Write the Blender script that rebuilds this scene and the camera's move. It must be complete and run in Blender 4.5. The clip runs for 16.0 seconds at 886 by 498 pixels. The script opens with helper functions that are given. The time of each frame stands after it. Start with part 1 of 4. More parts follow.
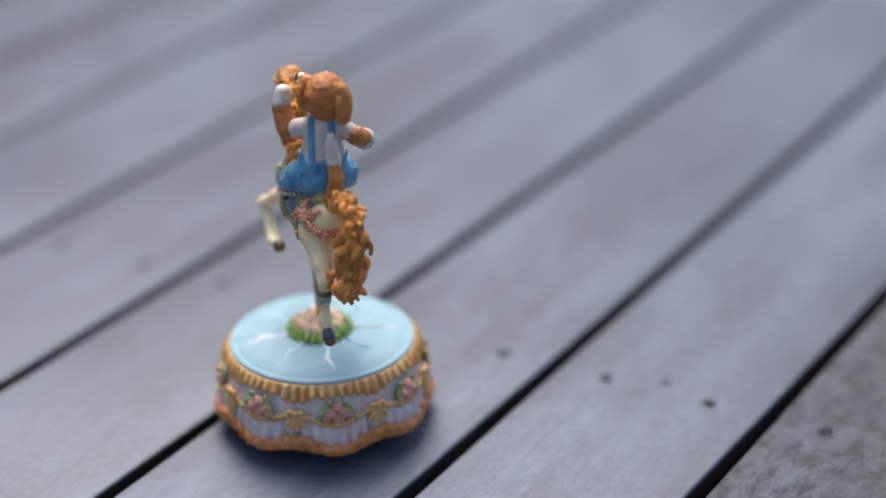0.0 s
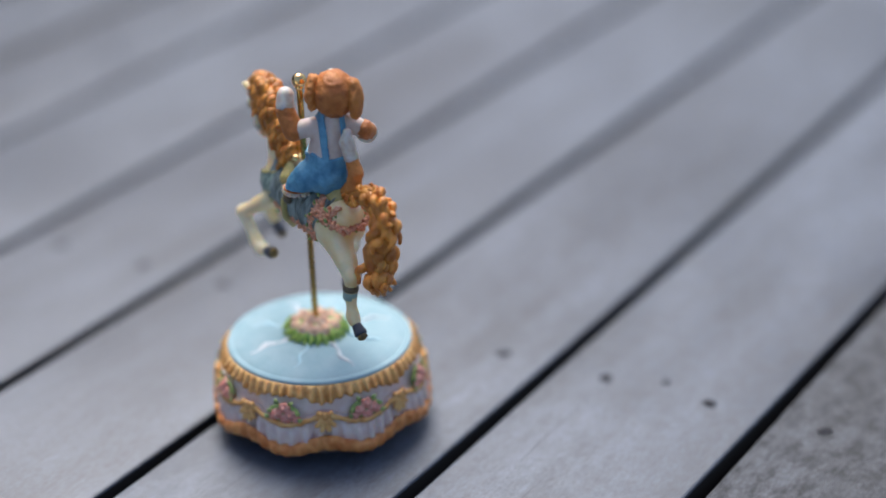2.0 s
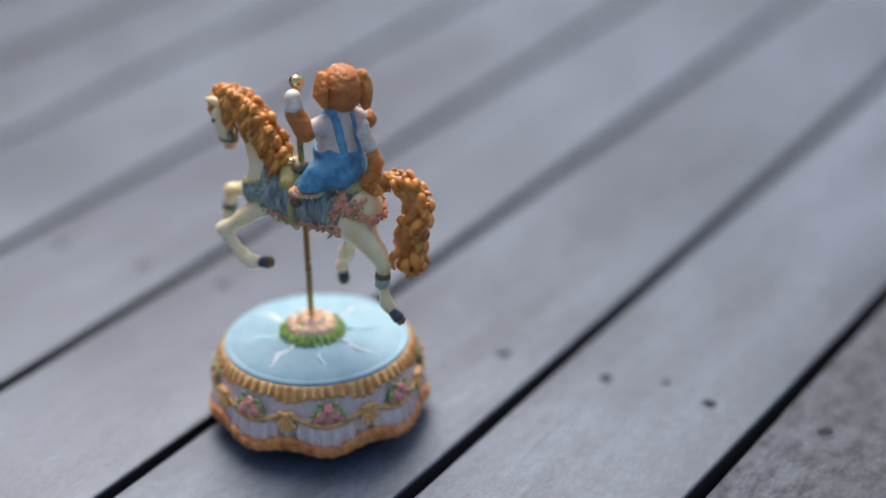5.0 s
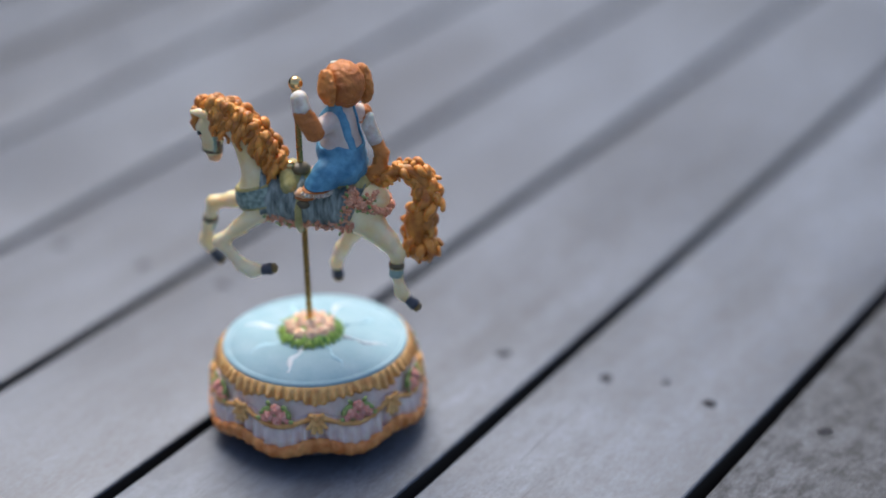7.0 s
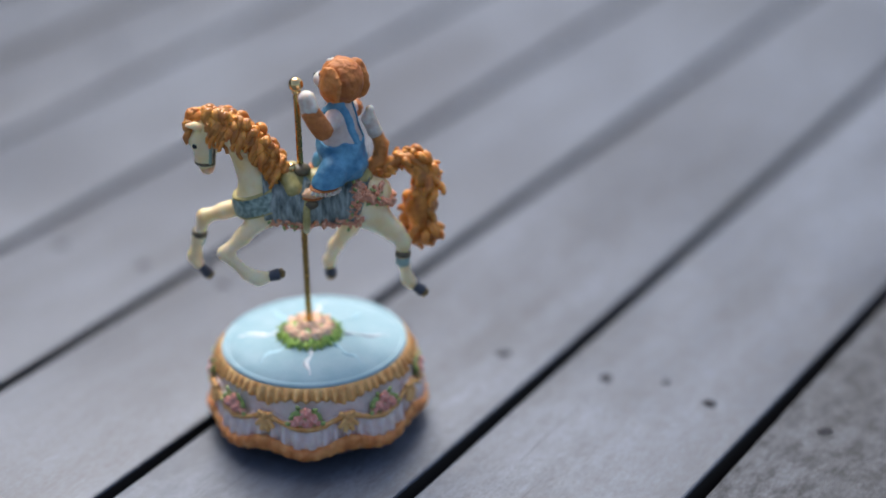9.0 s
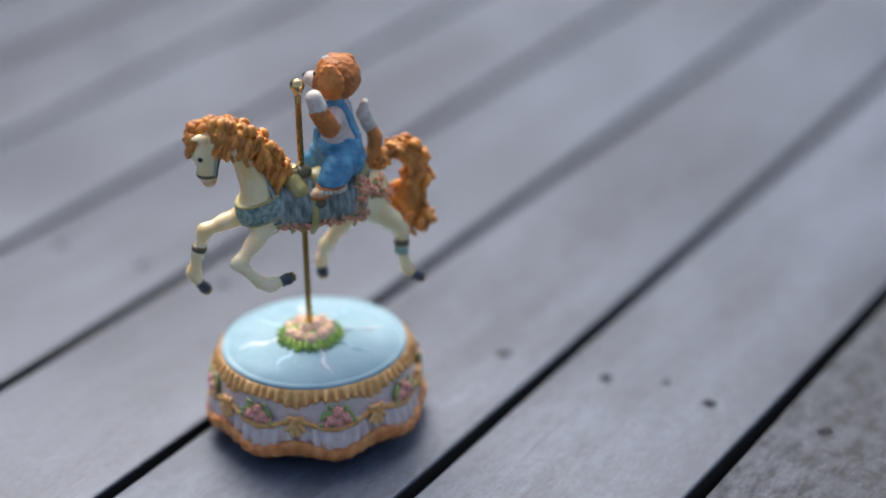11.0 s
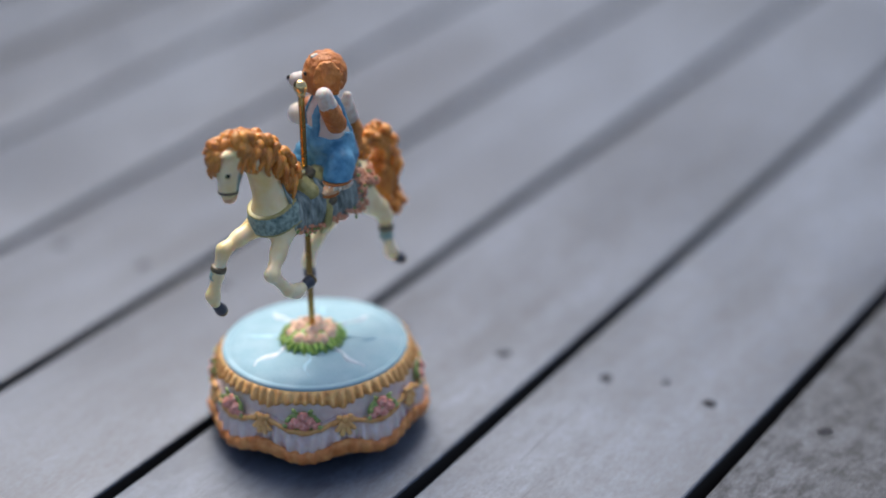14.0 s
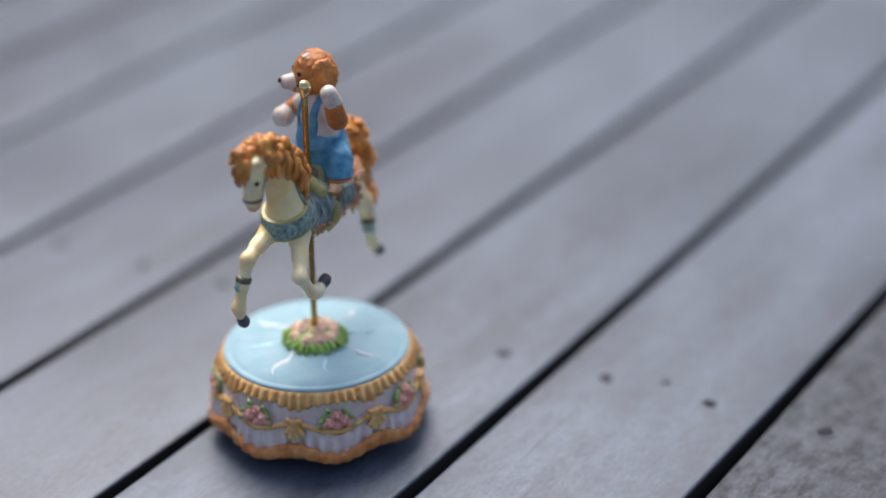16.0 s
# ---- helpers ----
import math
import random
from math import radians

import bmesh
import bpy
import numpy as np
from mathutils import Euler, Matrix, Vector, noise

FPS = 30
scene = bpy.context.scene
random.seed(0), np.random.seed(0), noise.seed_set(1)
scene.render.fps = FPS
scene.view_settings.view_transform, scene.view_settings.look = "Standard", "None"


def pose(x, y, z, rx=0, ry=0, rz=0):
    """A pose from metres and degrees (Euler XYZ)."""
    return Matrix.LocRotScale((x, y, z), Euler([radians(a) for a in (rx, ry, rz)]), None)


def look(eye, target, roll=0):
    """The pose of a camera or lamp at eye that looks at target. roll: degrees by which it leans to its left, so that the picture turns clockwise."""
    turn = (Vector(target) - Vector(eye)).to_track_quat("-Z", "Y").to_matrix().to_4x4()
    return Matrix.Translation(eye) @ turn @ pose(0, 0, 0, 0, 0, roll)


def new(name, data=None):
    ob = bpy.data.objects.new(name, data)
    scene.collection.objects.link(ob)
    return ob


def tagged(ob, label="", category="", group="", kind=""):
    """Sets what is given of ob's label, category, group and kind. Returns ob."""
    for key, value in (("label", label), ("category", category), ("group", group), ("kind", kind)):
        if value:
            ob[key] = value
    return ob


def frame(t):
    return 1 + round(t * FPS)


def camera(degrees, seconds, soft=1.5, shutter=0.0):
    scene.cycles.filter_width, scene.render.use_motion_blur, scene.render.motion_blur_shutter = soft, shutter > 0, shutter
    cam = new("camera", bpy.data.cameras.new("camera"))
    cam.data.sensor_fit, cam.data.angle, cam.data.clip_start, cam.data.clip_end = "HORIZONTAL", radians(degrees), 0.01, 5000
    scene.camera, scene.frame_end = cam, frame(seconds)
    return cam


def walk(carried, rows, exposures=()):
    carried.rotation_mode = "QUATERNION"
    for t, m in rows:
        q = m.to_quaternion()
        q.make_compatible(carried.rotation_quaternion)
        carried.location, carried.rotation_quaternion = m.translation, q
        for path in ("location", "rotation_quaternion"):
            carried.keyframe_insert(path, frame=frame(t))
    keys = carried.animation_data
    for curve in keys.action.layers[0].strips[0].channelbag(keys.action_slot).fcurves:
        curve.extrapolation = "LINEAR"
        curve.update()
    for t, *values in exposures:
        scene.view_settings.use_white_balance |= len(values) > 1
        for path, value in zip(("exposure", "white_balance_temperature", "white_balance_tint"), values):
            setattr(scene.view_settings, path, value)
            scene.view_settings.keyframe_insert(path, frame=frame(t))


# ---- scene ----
SECONDS = 16.0
cam = camera(26.77, SECONDS, soft=1.7)
EYE = Vector((0.0, -0.8, 0.4941))
AIM = Vector((0.06758, 0.89051, -0.44992))
walk(cam, [(0.0, look(EYE, EYE + AIM, -1.376)), (SECONDS, look(EYE, EYE + AIM, -1.376))],
     exposures=[(0.0, 0.58, 6440, 10), (SECONDS, 0.58, 6440, 10)])
cam.data.dof.use_dof = True
cam.data.dof.focus_distance = 0.858
cam.data.dof.aperture_fstop = 1.88

# ---- light: an overcast sky, brightest beyond the deck ----
SUN_ELEVATION, SUN_AZIMUTH = 60.0, 97.0
world = bpy.data.worlds.new("overcast_sky")
scene.world = world
world.use_nodes = True
sky = world.node_tree.nodes.new("ShaderNodeTexSky")
sky.sky_type = "NISHITA"
sky.sun_disc = False
sky.sun_elevation = radians(SUN_ELEVATION)
sky.sun_rotation = radians(90.0 - SUN_AZIMUTH)
sky.air_density, sky.dust_density, sky.ozone_density = 1.0, 4.0, 1.2
world.node_tree.nodes["Background"].inputs["Strength"].default_value = 0.118
world.node_tree.links.new(sky.outputs["Color"], world.node_tree.nodes["Background"].inputs["Color"])
sun_data = bpy.data.lights.new("sun", "SUN")
sun_data.energy, sun_data.angle, sun_data.color = 2.3, radians(36), (1.0, 0.97, 0.93)
sun = new("sun", sun_data)
_a, _e = radians(SUN_AZIMUTH), radians(SUN_ELEVATION)
sun.matrix_world = look(Vector((math.cos(_a) * math.cos(_e), math.sin(_a) * math.cos(_e), math.sin(_e))) * 5, (0, 0, 0))


# ---- materials ----
def material(name, color, other=None, rough=0.5, metal=0.0, scale=300.0, bump=0.0, bump_scale=900.0, amount=0.5,
             stretch=(1, 1, 1), spec=0.5, vary=0.0, fine=0.15, locks=0.0, resin=0.0):
    """A painted or raw surface: two colours mixed by broad noise, broken by a finer one, with fine relief."""
    m = bpy.data.materials.new(name)
    m.use_nodes = True
    n, k = m.node_tree.nodes, m.node_tree.links
    b = n["Principled BSDF"]
    co = n.new("ShaderNodeTexCoord")
    mp = n.new("ShaderNodeMapping")
    mp.inputs["Scale"].default_value = stretch
    k.new(co.outputs["Object"], mp.inputs["Vector"])
    broad = n.new("ShaderNodeTexNoise")
    broad.inputs["Scale"].default_value, broad.inputs["Detail"].default_value = scale, 5
    k.new(mp.outputs["Vector"], broad.inputs["Vector"])
    ramp = n.new("ShaderNodeValToRGB")
    ramp.color_ramp.elements[0].position, ramp.color_ramp.elements[1].position = 0.5 - amount * 0.35, 0.5 + amount * 0.35
    ramp.color_ramp.elements[0].color = (*color, 1)
    ramp.color_ramp.elements[1].color = (*(other or [c * 0.8 for c in color]), 1)
    k.new(broad.outputs["Fac"], ramp.inputs["Fac"])
    grain = n.new("ShaderNodeTexNoise")
    grain.inputs["Scale"].default_value, grain.inputs["Detail"].default_value = bump_scale, 4
    k.new(mp.outputs["Vector"], grain.inputs["Vector"])
    hue = n.new("ShaderNodeHueSaturation")
    k.new(ramp.outputs["Color"], hue.inputs["Color"])
    val = n.new("ShaderNodeMapRange")
    val.inputs["To Min"].default_value, val.inputs["To Max"].default_value = 1 - fine, 1 + fine
    k.new(grain.outputs["Fac"], val.inputs["Value"])
    if vary or locks:
        info = n.new("ShaderNodeNewGeometry" if locks else "ShaderNodeObjectInfo")
        rnd = n.new("ShaderNodeMapRange")
        span = locks or vary
        rnd.inputs["To Min"].default_value, rnd.inputs["To Max"].default_value = 1 - span, 1 + span
        k.new(info.outputs["Random Per Island" if locks else "Random"], rnd.inputs["Value"])
        mul = n.new("ShaderNodeMath")
        mul.operation = "MULTIPLY"
        k.new(val.outputs["Result"], mul.inputs[0])
        k.new(rnd.outputs["Result"], mul.inputs[1])
        k.new(mul.outputs[0], hue.inputs["Value"])
    else:
        k.new(val.outputs["Result"], hue.inputs["Value"])
    k.new(hue.outputs["Color"], b.inputs["Base Color"])
    b.inputs["Metallic"].default_value = metal
    if resin:
        b.inputs["Subsurface Weight"].default_value = resin
        b.inputs["Subsurface Radius"].default_value = (1.0, 0.55, 0.25)
        b.inputs["Subsurface Scale"].default_value = 0.0028
    b.inputs["Specular IOR Level"].default_value = spec
    rr = n.new("ShaderNodeMapRange")
    rr.inputs["To Min"].default_value, rr.inputs["To Max"].default_value = max(rough - 0.12, 0.03), min(rough + 0.12, 1)
    k.new(broad.outputs["Fac"], rr.inputs["Value"])
    k.new(rr.outputs["Result"], b.inputs["Roughness"])
    if bump:
        bp = n.new("ShaderNodeBump")
        bp.inputs["Distance"].default_value = bump
        bp.inputs["Strength"].default_value = 0.8
        k.new(grain.outputs["Fac"], bp.inputs["Height"])
        k.new(bp.outputs["Normal"], b.inputs["Normal"])
    return m


def deck_material(name, dark, pale, gritty):
    """Weathered grey deck paint: long grain, pale scuffs, dark specks and blotches."""
    m = bpy.data.materials.new(name)
    m.use_nodes = True
    n, k = m.node_tree.nodes, m.node_tree.links
    b = n["Principled BSDF"]
    co = n.new("ShaderNodeTexCoord")
    info = n.new("ShaderNodeObjectInfo")
    off = n.new("ShaderNodeVectorMath")
    off.operation = "SCALE"
    off.inputs[0].default_value = (7.3, 3.1, 1.7)
    k.new(info.outputs["Random"], off.inputs["Scale"])
    add = n.new("ShaderNodeVectorMath")
    k.new(co.outputs["Object"], add.inputs[0])
    k.new(off.outputs["Vector"], add.inputs[1])

    def tex(scale, stretch, detail=5, rough=0.6):
        mp = n.new("ShaderNodeMapping")
        mp.inputs["Scale"].default_value = stretch
        k.new(add.outputs["Vector"], mp.inputs["Vector"])
        t = n.new("ShaderNodeTexNoise")
        t.inputs["Scale"].default_value, t.inputs["Detail"].default_value, t.inputs["Roughness"].default_value = scale, detail, rough
        k.new(mp.outputs["Vector"], t.inputs["Vector"])
        return t.outputs["Fac"]

    def ramp(fac, p0, c0, p1, c1):
        r = n.new("ShaderNodeValToRGB")
        r.color_ramp.elements[0].position, r.color_ramp.elements[1].position = p0, p1
        r.color_ramp.elements[0].color, r.color_ramp.elements[1].color = (*c0, 1), (*c1, 1)
        k.new(fac, r.inputs["Fac"])
        return r.outputs["Color"]

    def mix(kind, fac, a, c):
        x = n.new("ShaderNodeMix")
        x.data_type, x.blend_type = "RGBA", kind
        x.inputs["Factor"].default_value = fac
        k.new(a, x.inputs[6])
        k.new(c, x.inputs[7])
        return x.outputs[2]

    blotch = tex(9, (0.5, 1.0, 1), 6, 0.62)
    streak = tex(40, (0.08, 1.0, 1), 5)
    speck = tex(520, (0.45, 1.0, 1), 6, 0.8)
    fibre = tex(190, (0.05, 1.0, 1), 4, 0.7)
    c = ramp(blotch, 0.34, dark, 0.66, pale)
    c = mix("MULTIPLY", 0.55, c, ramp(streak, 0.3, (0.60, 0.61, 0.63), 0.62, (1.06, 1.06, 1.06)))
    patch = tex(6, (0.4, 1.0, 1), 3)
    grit = n.new("ShaderNodeMix")
    grit.data_type = "RGBA"
    k.new(ramp(patch, 0.45 - 0.3 * gritty, (0.15 + 0.6 * gritty,) * 3, 0.62 - 0.3 * gritty, (1, 1, 1)), grit.inputs["Factor"])
    grit.inputs[6].default_value = (1, 1, 1, 1)
    k.new(ramp(speck, 0.30, (0.32, 0.31, 0.32), 0.60, (1.16, 1.15, 1.15)), grit.inputs[7])
    c = mix("MULTIPLY", 0.85, c, grit.outputs[2])
    mottle = tex(105, (0.65, 1.0, 1), 6, 0.72)
    c = mix("MULTIPLY", gritty, c, ramp(mottle, 0.40, (0.46, 0.44, 0.43), 0.58, (1.22, 1.21, 1.21)))
    stain = tex(22, (0.35, 1.0, 1), 4, 0.55)
    c = mix("MULTIPLY", 0.8, c, ramp(stain, 0.34, (0.62, 0.63, 0.65), 0.50, (1.0, 1.0, 1.0)))
    c = mix("MULTIPLY", 0.5, c, ramp(fibre, 0.3, (0.75, 0.75, 0.75), 0.6, (1.05, 1.05, 1.05)))
    k.new(c, b.inputs["Base Color"])
    rr = n.new("ShaderNodeMapRange")
    rr.inputs["To Min"].default_value, rr.inputs["To Max"].default_value = DECK_ROUGH
    k.new(blotch, rr.inputs["Value"])
    dull = n.new("ShaderNodeMapRange")
    dull.inputs["From Min"].default_value, dull.inputs["From Max"].default_value = 0.38, 0.58
    dull.inputs["To Min"].default_value, dull.inputs["To Max"].default_value = 0.10 + 0.26 * gritty, 0.0
    k.new(mottle, dull.inputs["Value"])
    rough = n.new("ShaderNodeMath")
    k.new(rr.outputs["Result"], rough.inputs[0])
    k.new(dull.outputs["Result"], rough.inputs[1])
    k.new(rough.outputs[0], b.inputs["Roughness"])
    b.inputs["Specular IOR Level"].default_value = 0.7 - 0.35 * gritty
    h = n.new("ShaderNodeMath")
    h.operation = "ADD"
    k.new(speck, h.inputs[0])
    k.new(fibre, h.inputs[1])
    bp = n.new("ShaderNodeBump")
    bp.inputs["Distance"].default_value, bp.inputs["Strength"].default_value = 0.0003 + 0.0004 * gritty, 0.45 + 0.4 * gritty
    k.new(h.outputs[0], bp.inputs["Height"])
    k.new(bp.outputs["Normal"], b.inputs["Normal"])
    return m


DECK_DARK, DECK_PALE, DECK_ROUGH = (0.048, 0.062, 0.090), (0.104, 0.129, 0.174), (0.24, 0.44)
DECK = deck_material("weathered_deck_paint", DECK_DARK, DECK_PALE, 0.0)
SCUFFED = deck_material("scuffed_gritty_deck_paint", (0.050, 0.064, 0.092), (0.112, 0.139, 0.187), 0.22)
# gritty wear; the darker tone also holds the lens dimming of that corner
WORN_DIM = deck_material("worn_gritty_dimmed_paint", (0.030, 0.034, 0.043), (0.090, 0.102, 0.126), 0.85)
# shade of the gaps, put into the colour of the board sides
SIDE = material("gap_shaded_board_edge", (0.035, 0.033, 0.032), (0.055, 0.05, 0.046), 0.95, 0, 40, stretch=(0.1, 1, 1), spec=0.05)
NAIL = material("sunk_nail", (0.022, 0.024, 0.032), (0.05, 0.05, 0.055), 0.95, 0.0, 400, spec=0.1)
# finish of the added wall that keeps low sky light off the deck
BLOCKER = material("dark_blocker_wood", (0.045, 0.038, 0.034), (0.075, 0.064, 0.056), 0.7, 0, 14, 0.0004, 90, stretch=(1, 1, 8))
JOIST = material("raw_joist_wood", (0.03, 0.027, 0.024), (0.02, 0.018, 0.016), 0.9, 0, 30)
SOIL = material("dark_soil", (0.035, 0.03, 0.027), (0.06, 0.052, 0.045), 0.95, 0, 8, 0.01, 60)
SKYBLUE = material("sky_blue_glaze", (0.28, 0.43, 0.49), (0.35, 0.49, 0.545), 0.85, 0, 90, 0.00016, 700, fine=0.07, spec=0.15)
RIBBON_WHITE = material("white_ribbon_paint", (0.70, 0.70, 0.72), (0.52, 0.62, 0.68), 0.45, 0, 300, fine=0.04)
RIBBON_BLUE = material("pale_blue_ribbon_paint", (0.33, 0.56, 0.66), (0.42, 0.64, 0.72), 0.38, 0, 200, fine=0.04)
GOLD = material("ochre_ruffle_paint", (0.58, 0.27, 0.08), (0.80, 0.50, 0.20), 0.5, 0, 210, 0.00015, 1200, resin=0.15)
GOLD_DEEP = material("burnt_ochre_hem_paint", (0.54, 0.165, 0.04), (0.80, 0.37, 0.13), 0.5, 0, 180, 0.00015, 1200, resin=0.15)
LILAC = material("lilac_white_paint", (0.70, 0.55, 0.52), (0.80, 0.70, 0.67), 0.5, 0, 220, 0.00012, 1400, fine=0.06, resin=0.2)
PINK = material("rose_pink_paint", (0.68, 0.18, 0.15), (0.85, 0.47, 0.38), 0.5, 0, 420, 0.0001, 1400, vary=0.15, resin=0.2)
PEACH = material("peach_petal_paint", (0.84, 0.40, 0.24), (0.92, 0.66, 0.48), 0.5, 0, 420, 0.0001, 1400, vary=0.12, resin=0.25)
LEAF = material("leaf_green_paint", (0.16, 0.27, 0.07), (0.36, 0.44, 0.16), 0.5, 0, 380, 0.0001, 1400, vary=0.2)
MOSS = material("bright_leaf_paint", (0.40, 0.50, 0.07), (0.14, 0.36, 0.12), 0.45, 0, 150, 0.0001, 1400, vary=0.2)
BRASS = material("worn_brass", (0.52, 0.33, 0.10), (0.40, 0.24, 0.08), 0.25, 1.0, 300)
KNOB = material("polished_brass", (0.80, 0.60, 0.30), (0.72, 0.50, 0.22), 0.12, 1.0, 300, fine=0.05)
STEEL = material("dull_steel", (0.45, 0.46, 0.48), (0.35, 0.36, 0.38), 0.3, 1.0, 200)
FELT = material("dark_underside", (0.03, 0.03, 0.032), (0.05, 0.045, 0.045), 0.8, 0, 200)
IVORY = material("ivory_glaze", (0.94, 0.84, 0.59), (0.86, 0.63, 0.27), 0.30, 0, 75, 0.00008, 900, fine=0.04, resin=0.35)
AUBURN = material("auburn_mane_paint", (0.38, 0.080, 0.010), (0.95, 0.43, 0.085), 0.36, 0, 190, 0.00022, 1300, amount=0.8, fine=0.2, locks=0.30, resin=0.2)
HOOF = material("charcoal_hoof_paint", (0.035, 0.04, 0.06), (0.075, 0.08, 0.10), 0.35, 0, 300)
SOLE = material("bronze_sole_paint", (0.30, 0.19, 0.045), (0.10, 0.08, 0.05), 0.35, 0.4, 300)
TEAL = material("dusty_teal_paint", (0.070, 0.130, 0.115), (0.40, 0.51, 0.44), 0.42, 0, 460, 0.0004, 900, amount=0.62)
BAND = material("teal_band_paint", (0.24, 0.35, 0.31), (0.34, 0.46, 0.40), 0.45, 0, 420)
UMBER = material("umber_strap_paint", (0.09, 0.075, 0.05), (0.16, 0.12, 0.06), 0.4, 0, 420)
SLATE = material("slate_blue_cloth_paint", (0.030, 0.056, 0.054), (0.40, 0.46, 0.43), 0.45, 0, 330, 0.0004, 900, amount=0.62, stretch=(1.3, 0.6, 0.38))
OLIVE = material("olive_gold_saddle_paint", (0.36, 0.31, 0.10), (0.50, 0.43, 0.19), 0.35, 0, 300)
DENIM = material("cornflower_overall_paint", (0.045, 0.185, 0.33), (0.135, 0.37, 0.54), 0.42, 0, 170, 0.00012, 800)
SHIRT = material("blush_white_shirt_paint", (0.66, 0.51, 0.43), (0.74, 0.63, 0.57), 0.5, 0, 220, 0.0001, 900, fine=0.06, resin=0.2)
FUR = material("chestnut_fur_paint", (0.34, 0.085, 0.018), (0.66, 0.25, 0.06), 0.5, 0, 210, 0.0004, 1500, amount=1.0, fine=0.25, resin=0.12)
FUR_LIGHT = material("ginger_ear_paint", (0.42, 0.12, 0.022), (0.74, 0.31, 0.075), 0.5, 0, 190, 0.0004, 1500, amount=1.0, fine=0.25, resin=0.15)
FUR_WHITE = material("white_fur_paint", (0.74, 0.71, 0.65), (0.58, 0.45, 0.36), 0.5, 0, 300, 0.00025, 1500, resin=0.4)
BLOSSOM = material("blush_blossom_paint", (0.62, 0.17, 0.07), (0.86, 0.50, 0.34), 0.5, 0, 500, amount=0.8, resin=0.2)
BLUSH = material("blush_muzzle_paint", (0.72, 0.36, 0.17), (0.85, 0.58, 0.36), 0.4, 0, 300, resin=0.3)
BLACK = material("black_gloss_paint", (0.012, 0.012, 0.014), None, 0.18, 0, 300)


# ---- mesh helpers ----
def link_mesh(name, verts, faces, mats, parent=None, label="", index=None, smooth=True):
    me = bpy.data.meshes.new(name)
    me.from_pydata([tuple(map(float, v)) for v in verts], [], [tuple(map(int, f)) for f in faces])
    for m in (mats if isinstance(mats, (list, tuple)) else [mats]):
        me.materials.append(m)
    if index is not None:
        me.polygons.foreach_set("material_index", np.asarray(index, dtype=np.int32))
    if smooth:
        me.polygons.foreach_set("use_smooth", np.ones(len(me.polygons), dtype=bool))
    me.update()
    ob = new(name, me)
    ob.parent = parent
    if label:
        tagged(ob, label)
    return ob


def share(name, mesh, parent, m):
    ob = new(name, mesh)
    ob.parent = parent
    ob.matrix_local = m
    return ob


class Soup:
    """Vertices and faces of several shapes that become one mesh."""

    def __init__(self):
        self.v, self.f, self.i = [], [], []

    def add(self, verts, faces, index=0):
        n = len(self.v)
        self.v.extend(tuple(map(float, p)) for p in verts)
        self.f.extend(tuple(int(a) + n for a in f) for f in faces)
        self.i.extend([index] * len(faces))

    def tube(self, path, radii, sides=8, index=0, flat=1.0):
        """A tapered tube with closed, rounded ends along a path."""
        p = [Vector(a) for a in path]
        verts, faces = [], []
        side = None
        for a in range(len(p)):
            d = (p[min(a + 1, len(p) - 1)] - p[max(a - 1, 0)]).normalized()
            if side is None:
                side = d.orthogonal().normalized()
            side = (side - d * side.dot(d)).normalized()
            up = d.cross(side)
            for s in range(sides):
                w = 2 * math.pi * s / sides
                verts.append(p[a] + (side * math.cos(w) + up * math.sin(w) * flat) * radii[a])
        for a in range(len(p) - 1):
            for s in range(sides):
                t = (s + 1) % sides
                faces.append((a * sides + s, a * sides + t, (a + 1) * sides + t, (a + 1) * sides + s))
        n = len(verts)
        verts.append(p[0] - (p[1] - p[0]).normalized() * radii[0] * 0.5)
        verts.append(p[-1] + (p[-1] - p[-2]).normalized() * radii[-1] * 0.5)
        for s in range(sides):
            t = (s + 1) % sides
            faces.append((n, t, s))
            faces.append((n + 1, (len(p) - 1) * sides + s, (len(p) - 1) * sides + t))
        self.add(verts, faces, index)

    def ball(self, c, r, m=None, index=0, rings=6, sides=10):
        """An ellipsoid of half sizes r at c, turned by the 3x3 matrix m."""
        r = r if isinstance(r, (tuple, list)) else (r, r, r)
        verts, faces = [], []
        for a in range(1, rings):
            u = math.pi * a / rings
            for s in range(sides):
                w = 2 * math.pi * s / sides
                q = Vector((math.sin(u) * math.cos(w) * r[0], math.sin(u) * math.sin(w) * r[1], math.cos(u) * r[2]))
                verts.append((m @ q if m else q) + Vector(c))
        top, bottom = Vector((0, 0, r[2])), Vector((0, 0, -r[2]))
        verts.append((m @ top if m else top) + Vector(c))
        verts.append((m @ bottom if m else bottom) + Vector(c))
        n = (rings - 1) * sides
        for a in range(rings - 2):
            for s in range(sides):
                t = (s + 1) % sides
                faces.append((a * sides + s, (a + 1) * sides + s, (a + 1) * sides + t, a * sides + t))
        for s in range(sides):
            t = (s + 1) % sides
            faces.append((n, s, t))
            faces.append((n + 1, (rings - 2) * sides + t, (rings - 2) * sides + s))
        self.add(verts, faces, index)

    def link(self, name, mats, parent=None, label="", smooth=True):
        return link_mesh(name, self.v, self.f, mats, parent, label, self.i, smooth)


